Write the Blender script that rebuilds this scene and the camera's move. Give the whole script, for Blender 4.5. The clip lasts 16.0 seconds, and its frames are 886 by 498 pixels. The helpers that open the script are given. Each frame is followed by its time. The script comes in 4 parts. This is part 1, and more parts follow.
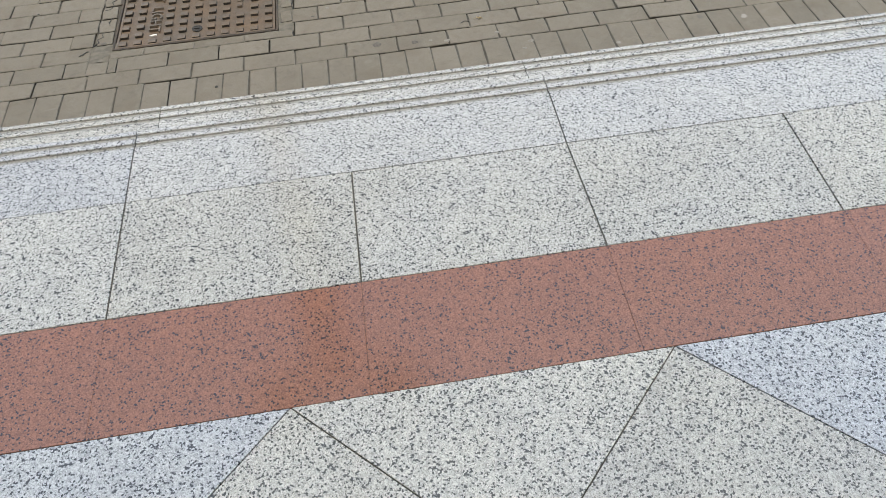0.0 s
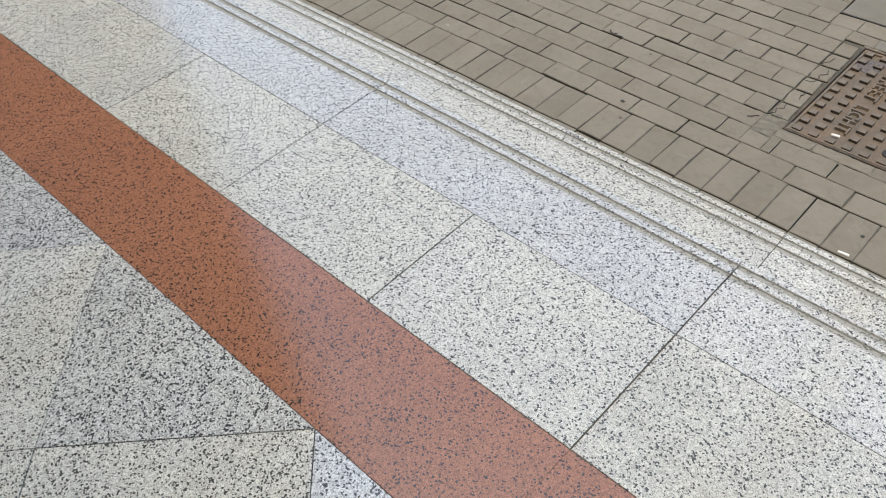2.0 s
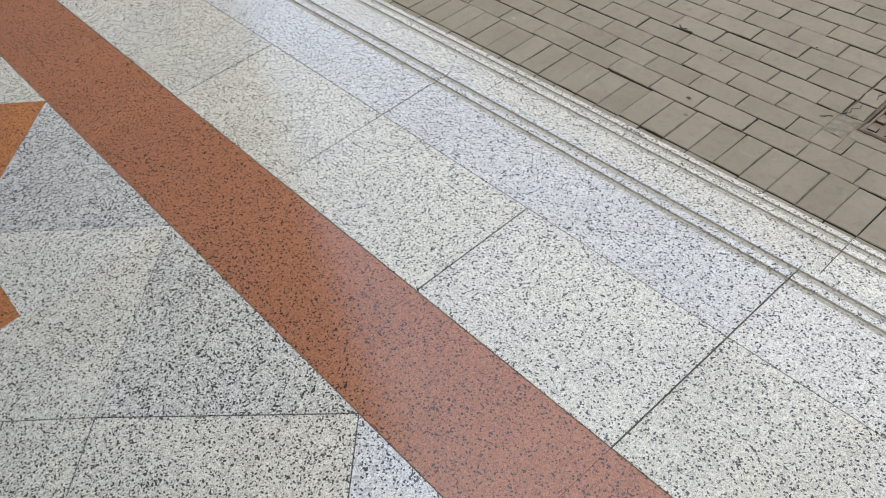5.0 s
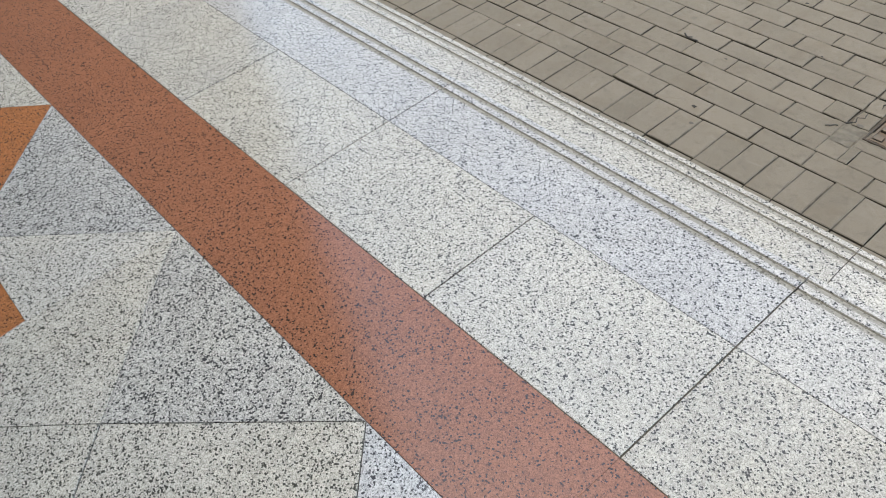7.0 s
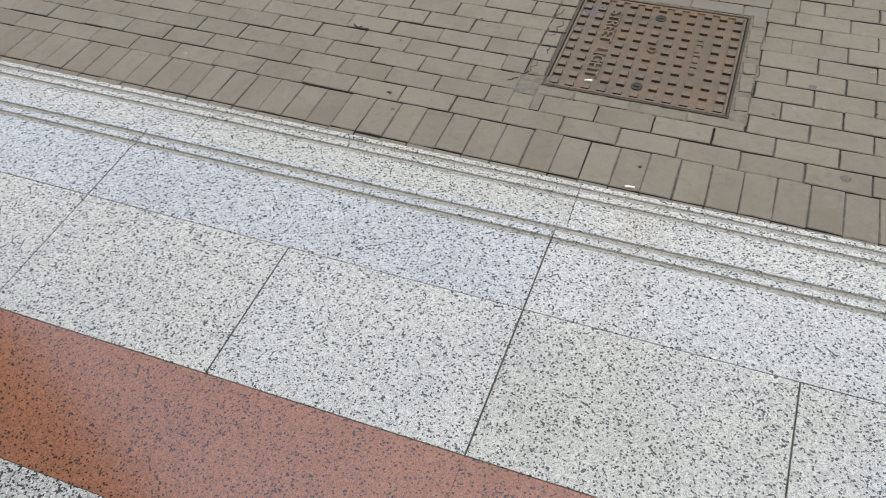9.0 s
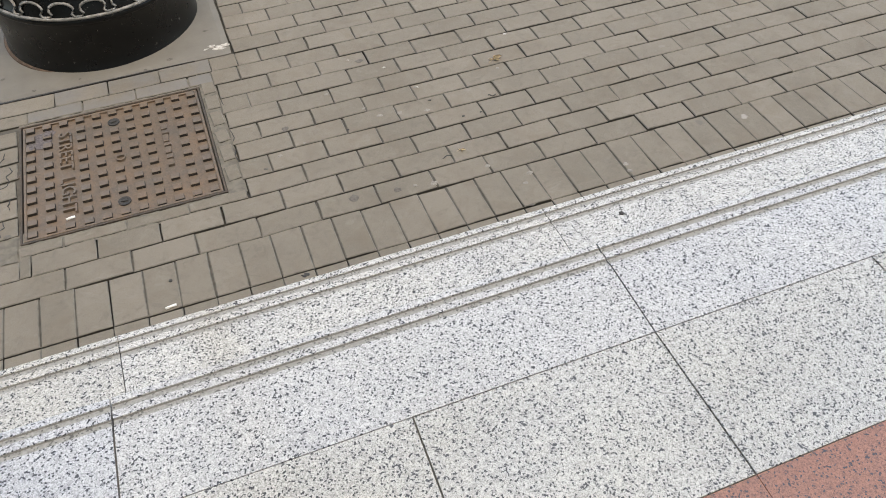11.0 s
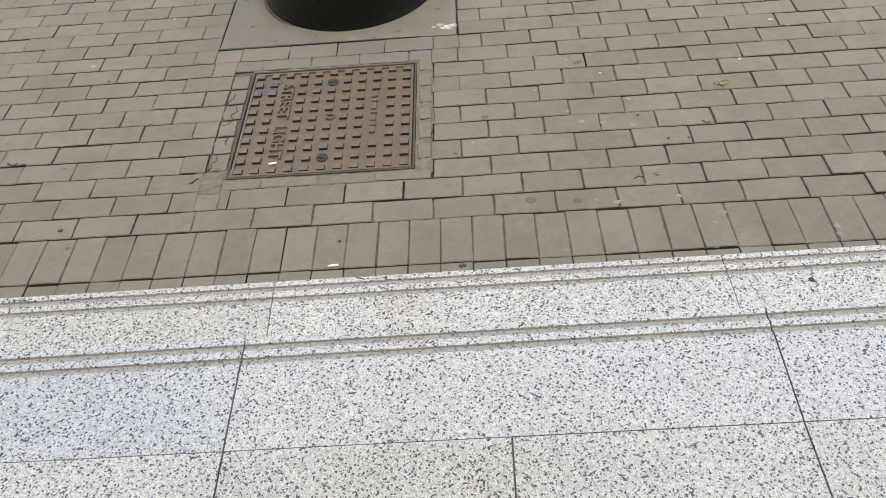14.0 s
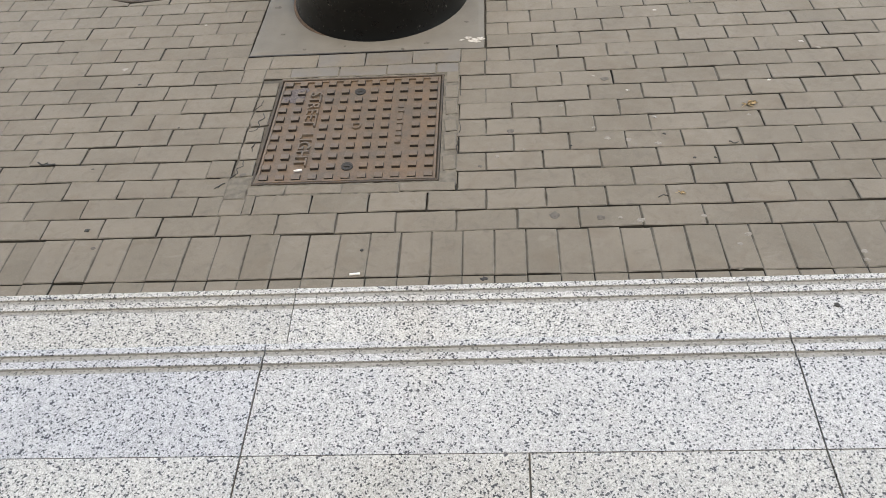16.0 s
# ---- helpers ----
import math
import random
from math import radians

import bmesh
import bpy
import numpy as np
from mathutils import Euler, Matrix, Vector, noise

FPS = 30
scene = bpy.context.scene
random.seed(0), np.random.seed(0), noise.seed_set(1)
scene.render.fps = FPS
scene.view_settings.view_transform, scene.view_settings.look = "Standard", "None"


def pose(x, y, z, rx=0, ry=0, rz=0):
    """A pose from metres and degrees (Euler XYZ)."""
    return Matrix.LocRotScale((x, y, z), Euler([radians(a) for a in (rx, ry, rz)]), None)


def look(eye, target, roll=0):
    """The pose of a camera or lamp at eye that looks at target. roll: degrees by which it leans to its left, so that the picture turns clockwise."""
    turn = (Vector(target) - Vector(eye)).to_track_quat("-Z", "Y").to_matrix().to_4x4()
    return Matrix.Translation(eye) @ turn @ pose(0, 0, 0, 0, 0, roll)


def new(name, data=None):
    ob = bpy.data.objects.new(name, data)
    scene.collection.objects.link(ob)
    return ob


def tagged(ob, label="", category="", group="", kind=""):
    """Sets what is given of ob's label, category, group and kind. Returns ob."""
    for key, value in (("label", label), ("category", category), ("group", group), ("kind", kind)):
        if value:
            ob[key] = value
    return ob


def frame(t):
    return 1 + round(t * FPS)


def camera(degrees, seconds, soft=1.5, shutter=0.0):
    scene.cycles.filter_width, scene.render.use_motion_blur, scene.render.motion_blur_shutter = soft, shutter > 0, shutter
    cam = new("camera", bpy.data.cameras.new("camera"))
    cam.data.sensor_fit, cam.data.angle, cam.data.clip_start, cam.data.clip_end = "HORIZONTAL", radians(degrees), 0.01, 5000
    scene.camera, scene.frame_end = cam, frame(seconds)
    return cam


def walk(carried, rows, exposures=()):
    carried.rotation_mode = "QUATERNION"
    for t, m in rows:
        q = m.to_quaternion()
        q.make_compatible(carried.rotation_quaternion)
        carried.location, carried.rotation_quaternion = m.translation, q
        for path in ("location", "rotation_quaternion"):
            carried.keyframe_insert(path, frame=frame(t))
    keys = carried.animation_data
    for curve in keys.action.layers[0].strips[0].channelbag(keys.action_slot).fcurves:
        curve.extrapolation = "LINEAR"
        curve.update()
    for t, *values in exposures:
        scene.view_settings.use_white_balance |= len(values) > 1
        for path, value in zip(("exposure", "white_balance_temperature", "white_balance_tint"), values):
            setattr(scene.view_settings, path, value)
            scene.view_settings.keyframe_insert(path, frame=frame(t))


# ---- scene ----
cam = camera(58.91, 16.0, soft=0.8, shutter=0.02)
PATH = [
    (0, (0.6274, -1.5504, 1.501), (0.8053, -0.285, -0.0375), -2.12),
    (0.5, (0.5115, -1.3893, 1.4848), (0.5463, -0.0969, -0.0411), -3.03),
    (1, (0.4027, -1.2671, 1.4977), (0.3926, 0.0675, 0.008), 0.81),
    (1.2, (0.3912, -1.2114, 1.4873), (0.2275, 0.1011, -0.0129), -0.02),
    (1.5, (0.391, -1.1308, 1.5068), (-0.1296, 0.1125, 0.0293), -3.56),
    (1.8, (0.3932, -1.0463, 1.4942), (-0.4168, 0.0328, 0.0179), -4.76),
    (2, (0.3867, -1.0362, 1.4834), (-0.5903, -0.1352, -0.0111), -6.43),
    (2.2, (0.3904, -1.0249, 1.4807), (-0.6707, -0.2053, -0.0033), -9.18),
    (2.5, (0.3805, -1.0124, 1.4867), (-0.7462, -0.2722, 0.0093), -11.48),
    (3, (0.3881, -1.0011, 1.4778), (-0.7522, -0.3202, -0.0176), -12.87),
    (3.5, (0.4132, -1.0087, 1.484), (-0.705, -0.3212, -0.025), -12.33),
    (4, (0.4248, -1.0038, 1.4803), (-0.6649, -0.269, -0.0273), -11.08),
    (6.5, (0.4143, -1.0252, 1.4874), (-0.6805, -0.2452, 0.0065), -9.60),
    (7, (0.4034, -1.0235, 1.4865), (-0.6914, -0.2434, 0.0056), -9.38),
    (7.5, (0.3954, -1.0227, 1.4866), (-0.6965, -0.2386, 0.0058), -9.17),
    (8, (0.3702, -1.0214, 1.4794), (-0.7033, -0.222, -0.0067), -8.56),
    (8.5, (0.2555, -1.0437, 1.4833), (-0.667, -0.1325, -0.0395), -5.78),
    (8.7, (0.2151, -1.042, 1.508), (-0.6117, -0.0667, -0.03), -5.10),
    (9, (0.2405, -1.0129, 1.4785), (-0.2559, 0.1602, -0.0635), -4.03),
    (9.2, (0.3052, -0.9728, 1.4725), (0.1736, 0.2654, -0.0926), -1.50),
    (11.3, (0.3563, -0.7949, 1.4935), (0.8646, 0.4665, 0.0271), 0.09),
    (11.5, (0.3911, -0.7821, 1.4995), (0.8008, 0.5242, 0.0415), -1.25),
    (11.8, (0.4436, -0.7658, 1.4996), (0.752, 0.5684, 0.042), -2.94),
    (12, (0.4769, -0.7706, 1.4924), (0.7043, 0.5794, 0.0344), -3.50),
    (12.5, (0.5001, -0.7303, 1.4533), (0.6556, 0.5627, -0.0646), -1.63),
    (13, (0.5082, -0.7302, 1.4571), (0.6493, 0.5453, -0.0769), -1.34),
    (13.5, (0.5066, -0.7861, 1.4804), (0.5287, 0.5196, -0.0344), -3.56),
    (14, (0.5044, -0.7824, 1.4786), (0.4751, 0.5447, -0.0174), -4.10),
    (14.5, (0.504, -0.7719, 1.4704), (0.4668, 0.5621, -0.0192), -3.36),
    (15, (0.4919, -0.7842, 1.4759), (0.4398, 0.5512, -0.012), -3.52),
    (15.5, (0.4908, -0.7761, 1.476), (0.42, 0.5629, -0.0079), -3.26),
    (16, (0.4949, -0.7805, 1.481), (0.4189, 0.5682, 0.0061), -3.64),
]
LIGHTER = [(0.0, -0.66, 7600.0, 0.0), (1.5, -0.66, 7600.0, 0.5), (2.0, -0.56, 7600.0, 0.8), (3.0, -0.58, 7600.0, 1.0), (8.0, -0.58, 7600.0, 1.0), (9.2, -0.66, 7400.0, 1.0), (11.3, -0.56, 7600.0, 3.5), (16.0, -0.57, 7600.0, 3.5)]
walk(cam, [(t, look(eye, target, roll)) for t, eye, target, roll in PATH], LIGHTER)

# ---- daylight ----
world = bpy.data.worlds.new("world")
scene.world = world
world.use_nodes = True
wn, wl = world.node_tree.nodes, world.node_tree.links
sky = wn.new("ShaderNodeTexSky")
sky.sky_type = "NISHITA"
sky.sun_disc = False
sky.sun_elevation = radians(72)
sky.sun_rotation = radians(163)
sky.air_density = 0.9
sky.dust_density = 2.6
sky.ozone_density = 0.5
wl.new(sky.outputs[0], wn["Background"].inputs[0])
wn["Background"].inputs[1].default_value = 0.8
sun_data = bpy.data.lights.new("sun", "SUN")
sun_data.energy, sun_data.angle, sun_data.color = 0.4, radians(60), (1.0, 0.95, 0.88)
sun = new("sun", sun_data)
sun.matrix_world = look((0.55, -1.9, 6.2), (0, 0, 0))

# ---- materials ----


class Nodes:
    """A short way to wire a node material."""

    def __init__(self, name):
        self.mat = bpy.data.materials.new(name)
        self.mat.use_nodes = True
        self.tree = self.mat.node_tree
        self.bsdf = self.tree.nodes["Principled BSDF"]

    def add(self, kind, operation="", feature="", clamp=False, colour=False, blend=""):
        node = self.tree.nodes.new(kind)
        if operation:
            node.operation = operation
        if feature:
            node.feature = feature
        if kind == "ShaderNodeMath":
            node.use_clamp = clamp
        if kind == "ShaderNodeMapRange":
            node.clamp = clamp
        if colour:
            node.data_type = "RGBA"
        if blend:
            node.blend_type = blend
        return node

    def link(self, a, b):
        self.tree.links.new(a, b)

    def value(self, socket, v):
        if isinstance(v, (int, float, tuple)):
            socket.default_value = v
        else:
            self.link(v, socket)

    def math(self, op, a, b=0.0, c=0.0, clamp=False):
        n = self.add("ShaderNodeMath", operation=op, clamp=clamp)
        for i, v in enumerate((a, b, c)):
            self.value(n.inputs[i], v)
        return n.outputs[0]

    def mix(self, fac, a, b, blend="MIX"):
        n = self.add("ShaderNodeMix", colour=True, blend=blend)
        self.value(n.inputs[0], fac)
        self.value(n.inputs[6], a if not isinstance(a, tuple) else (*a, 1))
        self.value(n.inputs[7], b if not isinstance(b, tuple) else (*b, 1))
        return n.outputs[2]

    def place(self, stretch=(1, 1, 1)):
        g = self.add("ShaderNodeNewGeometry")
        m = self.add("ShaderNodeMapping")
        m.inputs["Scale"].default_value = stretch
        self.link(g.outputs["Position"], m.inputs["Vector"])
        return m.outputs[0]

    def noise(self, scale, detail=3.0, rough=0.55, at=None, distort=0.0):
        n = self.add("ShaderNodeTexNoise")
        n.inputs["Scale"].default_value, n.inputs["Detail"].default_value = scale, detail
        n.inputs["Roughness"].default_value, n.inputs["Distortion"].default_value = rough, distort
        self.link(at or self.place(), n.inputs["Vector"])
        return n.outputs[0]

    def cells(self, scale, at=None, feature="F1", rand=1.0):
        n = self.add("ShaderNodeTexVoronoi", feature=feature)
        n.inputs["Scale"].default_value, n.inputs["Randomness"].default_value = scale, rand
        self.link(at or self.place(), n.inputs["Vector"])
        return n

    def ramp(self, x, lo, hi):
        n = self.add("ShaderNodeMapRange", clamp=True)
        self.value(n.inputs[0], x)
        n.inputs[1].default_value, n.inputs[2].default_value = lo, hi
        return n.outputs[0]

    def chance(self):
        """One random number a piece."""
        o, g = self.add("ShaderNodeObjectInfo"), self.add("ShaderNodeNewGeometry")
        return self.math("FRACT", self.math("ADD", o.outputs["Random"], g.outputs["Random Per Island"]))

    def bump(self, height, strength, distance):
        n = self.add("ShaderNodeBump")
        n.inputs["Strength"].default_value, n.inputs["Distance"].default_value = strength, distance
        self.link(height, n.inputs["Height"])
        self.link(n.outputs[0], self.bsdf.inputs["Normal"])

    def done(self, colour, rough, metal=0.0, specular=0.5):
        self.value(self.bsdf.inputs["Base Color"], colour if not isinstance(colour, tuple) else (*colour, 1))
        self.value(self.bsdf.inputs["Roughness"], rough)
        self.value(self.bsdf.inputs["Metallic"], metal)
        self.bsdf.inputs["Specular IOR Level"].default_value = specular
        return self.mat


def granite(name, base, pale, dark, share, rough, size=1.0, spread=0.10, stain=(0.5, 0.45, 0.38), stained=0.18, specular=1.0, soft=0.7, hard=0.96, cool=(0.99, 0.99, 0.99)):
    """Speckled stone: a pale ground, paler crystals and dark grains of two sizes."""
    n = Nodes(name)
    at = n.place()
    wob = n.add("ShaderNodeTexNoise")
    wob.inputs["Scale"].default_value = 140 / size
    n.link(at, wob.inputs["Vector"])
    shifted = n.add("ShaderNodeVectorMath", operation="MULTIPLY_ADD")
    n.link(wob.outputs["Color"], shifted.inputs[0])
    shifted.inputs[1].default_value = (0.0042 * size,) * 3
    n.link(at, shifted.inputs[2])
    big, small = n.cells(125 / size, shifted.outputs[0]), n.cells(215 / size, shifted.outputs[0])
    split_b, split_s = n.add("ShaderNodeSeparateColor"), n.add("ShaderNodeSeparateColor")
    n.link(big.outputs["Color"], split_b.inputs[0])
    n.link(small.outputs["Color"], split_s.inputs[0])
    # dark grains gather a little in drifts
    drift = n.math("MULTIPLY", n.math("SUBTRACT", n.noise(5, 3), 0.5), 0.10)
    drift = n.math("ADD", drift, n.math("MULTIPLY", n.math("SUBTRACT", n.noise(32 / size, 2), 0.5), 0.30))
    cut_b, cut_s = n.math("ADD", drift, share), n.math("ADD", drift, share * 1.7)
    ink_b = n.ramp(n.math("SUBTRACT", cut_b, split_b.outputs[0]), 0.0, 0.05)
    ink_s = n.ramp(n.math("SUBTRACT", cut_s, split_s.outputs[0]), 0.0, 0.05)
    # feldspar and quartz: pale, dull and glassy grains side by side
    ground = n.mix(n.ramp(split_b.outputs[1], 0.15, 0.85), base, pale)
    ground = n.mix(n.math("MULTIPLY", n.ramp(split_s.outputs[1], 0.55, 0.9), 0.5), ground, tuple(0.6 * v for v in base))
    ground = n.mix(n.math("MULTIPLY", n.ramp(split_s.outputs[2], 0.72, 0.95), 0.55), ground, tuple(min(0.86, 1.28 * v) for v in pale))
    colour = n.mix(n.math("MULTIPLY", ink_s, soft), ground, tuple(0.62 * d + 0.38 * b for d, b in zip(dark, base)))
    colour = n.mix(n.math("MULTIPLY", ink_b, hard), colour, dark)
    # wear and old dirt
    dirt = n.math("MULTIPLY", n.ramp(n.noise(2.3, 5, 0.6), 0.48, 0.78), stained)
    colour = n.mix(dirt, colour, stain, "MULTIPLY")
    tone = n.math("MULTIPLY_ADD", n.chance(), spread, 1 - spread / 2)
    grey = n.add("ShaderNodeCombineColor")
    for i in range(3):
        n.link(tone, grey.inputs[i])
    colour = n.mix(1.0, colour, grey.outputs[0], "MULTIPLY")
    cast = n.math("FRACT", n.math("MULTIPLY", n.chance(), 7.31))
    colour = n.mix(1.0, colour, n.mix(cast, (1.01, 0.99, 0.945), cool), "MULTIPLY")
    # bluish clouds put into the colour, like sky reflected in the polish
    cloud = n.ramp(n.noise(3.7, 4, 0.6), 0.3, 0.7)
    colour = n.mix(n.math("MULTIPLY", cloud, 0.75), colour, n.mix(1.0, colour, (0.925, 0.935, 0.985), "MULTIPLY"))
    r = n.math("MULTIPLY_ADD", n.noise(9, 4), 0.08, rough - 0.04)
    n.bump(n.noise(420 / size, 2), 0.06, 0.001)
    return n.done(colour, r, 0.0, specular)


white_stone = granite("white_granite", (0.402, 0.391, 0.361), (0.565, 0.552, 0.515), (0.020, 0.020, 0.022), 0.165, 0.11, 0.47, soft=0.62, hard=0.92)
edge_stone = granite("bluish_white_granite", (0.388, 0.386, 0.382), (0.545, 0.543, 0.538), (0.020, 0.020, 0.023), 0.150, 0.11, 0.47, soft=0.62, hard=0.92, cool=(0.986, 0.986, 0.995))
grey_stone = granite("grey_granite", (0.40, 0.396, 0.381), (0.60, 0.594, 0.577), (0.022, 0.022, 0.027), 0.235, 0.10, 0.51, soft=0.65, hard=0.92)
cream_stone = granite("cream_granite", (0.465, 0.447, 0.408), (0.64, 0.622, 0.577), (0.026, 0.026, 0.024), 0.195, 0.10, 0.48, soft=0.62, hard=0.92)
blue_stone = granite("bluish_granite", (0.42, 0.426, 0.438), (0.60, 0.607, 0.62), (0.026, 0.026, 0.033), 0.185, 0.10, 0.50, soft=0.6, hard=0.94)
red_stone = granite("red_granite", (0.242, 0.096, 0.052), (0.318, 0.136, 0.077), (0.026, 0.014, 0.011), 0.130, 0.085, 0.47, 0.08, (0.6, 0.5, 0.4), 0.25, soft=0.58, hard=0.94)
orange_stone = granite("orange_granite", (0.335, 0.124, 0.044), (0.42, 0.167, 0.066), (0.040, 0.020, 0.012), 0.155, 0.09, 0.47, 0.08, soft=0.52, hard=0.86)


def groove_stone():
    """Sawn and worn granite, dull grey with dark grains."""
    n = Nodes("rough_groove_stone")
    c = n.mix(n.ramp(n.noise(160, 3), 0.35, 0.7), (0.200, 0.196, 0.180), (0.330, 0.324, 0.303))
    c = n.mix(n.ramp(n.noise(6, 4), 0.45, 0.75), c, (0.250, 0.244, 0.222))
    grains = n.add("ShaderNodeSeparateColor")
    n.link(n.cells(250).outputs["Color"], grains.inputs[0])
    c = n.mix(n.math("MULTIPLY", n.ramp(n.math("SUBTRACT", 0.16, grains.outputs[0]), 0.0, 0.05), 0.75), c, (0.05, 0.05, 0.048))
    n.bump(n.noise(350, 2), 0.3, 0.001)
    return n.done(c, 0.85)


def grout(name, colour):
    n = Nodes(name)
    c = n.mix(n.ramp(n.noise(40, 4), 0.3, 0.7), tuple(0.6 * v for v in colour), colour)
    n.bump(n.noise(200, 3), 0.4, 0.002)
    return n.done(c, 0.95)


def paver(name="concrete_block", film=0.0):
    """Grey-brown concrete block, fine grained, with scuffs, pale spots and a little soot; film: a bluish-grey spill dried on it."""
    n = Nodes(name)
    at = n.place()
    tone = n.chance()
    c = n.mix(tone, (0.148, 0.128, 0.099), (0.182, 0.158, 0.125))
    c = n.mix(n.math("MULTIPLY", n.ramp(n.noise(420, 3), 0.40, 0.7), 0.5), c, (0.226, 0.206, 0.174))
    c = n.mix(n.math("MULTIPLY", n.ramp(n.noise(700, 2, 0.5, n.place((1.1, 0.9, 1))), 0.55, 0.72), 0.55), c, (0.062, 0.056, 0.045))
    c = n.mix(n.math("MULTIPLY", n.ramp(n.noise(3.2, 5, 0.62), 0.45, 0.72), 0.38), c, (0.100, 0.087, 0.068))
    c = n.mix(n.math("MULTIPLY", n.ramp(n.noise(22, 5, 0.7, None, 1.2), 0.52, 0.70), 0.4), c, (0.094, 0.082, 0.064))
    c = n.mix(n.math("MULTIPLY", n.ramp(n.noise(14, 5, 0.65, None, 0.6), 0.56, 0.75), 0.25), c, (0.235, 0.22, 0.19))
    # brown water stains and chalky scuffs, smaller than a block
    c = n.mix(n.math("MULTIPLY", n.ramp(n.noise(7.5, 4, 0.6, None, 0.8), 0.50, 0.72), 0.45), c, (0.128, 0.102, 0.072))
    c = n.mix(n.math("MULTIPLY", n.ramp(n.noise(11, 6, 0.75, n.place((1, 1.6, 1)), 1.5), 0.58, 0.74), 0.32), c, (0.27, 0.25, 0.215))
    # dried pale spots and flattened gum
    wob = n.add("ShaderNodeTexNoise")
    wob.inputs["Scale"].default_value = 45
    n.link(at, wob.inputs["Vector"])
    shifted = n.add("ShaderNodeVectorMath", operation="MULTIPLY_ADD")
    n.link(wob.outputs["Color"], shifted.inputs[0])
    shifted.inputs[1].default_value = (0.02, 0.02, 0.02)
    n.link(at, shifted.inputs[2])
    spots = n.cells(5.5, shifted.outputs[0])
    tint = n.add("ShaderNodeSeparateColor")
    n.link(spots.outputs["Color"], tint.inputs[0])
    radius = n.math("MULTIPLY_ADD", tint.outputs[0], 0.075, 0.01)
    mask = n.ramp(n.math("SUBTRACT", radius, spots.outputs["Distance"]), 0.0, 0.03)
    mask = n.math("MULTIPLY", mask, n.ramp(tint.outputs[1], 0.45, 0.55))
    c = n.mix(n.math("MULTIPLY", mask, 0.6), c, (0.36, 0.34, 0.31))
    gum = n.cells(3.1, shifted.outputs[0])
    gtint = n.add("ShaderNodeSeparateColor")
    n.link(gum.outputs["Color"], gtint.inputs[0])
    gmask = n.ramp(n.math("SUBTRACT", 0.055, gum.outputs["Distance"]), 0.0, 0.02)
    gmask = n.math("MULTIPLY", gmask, n.ramp(gtint.outputs[1], 0.55, 0.6))
    c = n.mix(n.math("MULTIPLY", gmask, 0.5), c, (0.11, 0.10, 0.09))
    if film:
        c = n.mix(n.math("MULTIPLY", n.ramp(n.noise(9, 4), 0.3, 0.6), film), c, (0.145, 0.143, 0.142))
    n.bump(n.math("ADD", n.noise(600, 3), n.math("MULTIPLY", n.noise(40, 3), 2.0)), 0.22, 0.0016)
    return n.done(c, n.math("MULTIPLY_ADD", n.noise(25, 4), 0.25, 0.62), 0.0, 0.4)


def concrete():
    n = Nodes("trowelled_concrete")
    c = n.mix(n.ramp(n.noise(7, 6, 0.6), 0.3, 0.7), (0.128, 0.118, 0.10), (0.165, 0.153, 0.132))
    c = n.mix(n.math("MULTIPLY", n.ramp(n.noise(2.2, 4), 0.5, 0.75), 0.5), c, (0.092, 0.082, 0.066))
    c = n.mix(n.math("MULTIPLY", n.ramp(n.noise(500, 2), 0.5, 0.75), 0.3), c, (0.16, 0.15, 0.13))
    n.bump(n.math("ADD", n.noise(300, 3), n.math("MULTIPLY", n.noise(12, 4), 3.0)), 0.25, 0.003)
    return n.done(c, 0.8)


def iron(name, base, rust, rusty, rough=0.6):
    n = Nodes(name)
    worn = n.ramp(n.noise(9, 5, 0.65), 0.5 - 0.3 * rusty, 0.8 - 0.3 * rusty)
    c = n.mix(worn, base, rust)
    c = n.mix(n.math("MULTIPLY", n.ramp(n.noise(90, 4), 0.45, 0.75), 0.45), c, tuple(0.45 * v for v in base))
    c = n.mix(n.math("MULTIPLY", n.ramp(n.noise(260, 2), 0.55, 0.8), 0.35), c, (0.34, 0.29, 0.24))
    n.bump(n.noise(380, 3), 0.3, 0.001)
    return n.done(c, n.math("MULTIPLY_ADD", n.noise(30, 3), 0.3, rough - 0.15), 0.15)


def black_paint():
    n = Nodes("black_gloss_paint")
    chips = n.ramp(n.noise(60, 5, 0.7), 0.645, 0.69)
    dust = n.math("MULTIPLY", n.ramp(n.noise(14, 5, 0.6), 0.5, 0.85), 0.1)
    c = n.mix(dust, (0.0025, 0.0026, 0.0025), (0.03, 0.029, 0.026))
    c = n.mix(n.math("MULTIPLY", chips, 0.6), c, (0.22, 0.21, 0.19))
    n.bump(n.noise(50, 3), 0.08, 0.002)
    return n.done(c, n.math("MULTIPLY_ADD", n.noise(20, 4), 0.14, 0.22), 0.0, 0.34)


def plain(name, base, other, scale, rough=0.8):
    n = Nodes(name)
    c = n.mix(n.ramp(n.noise(scale, 5), 0.35, 0.68), base, other)
    n.bump(n.noise(scale * 12, 3), 0.2, 0.001)
    return n.done(c, rough)


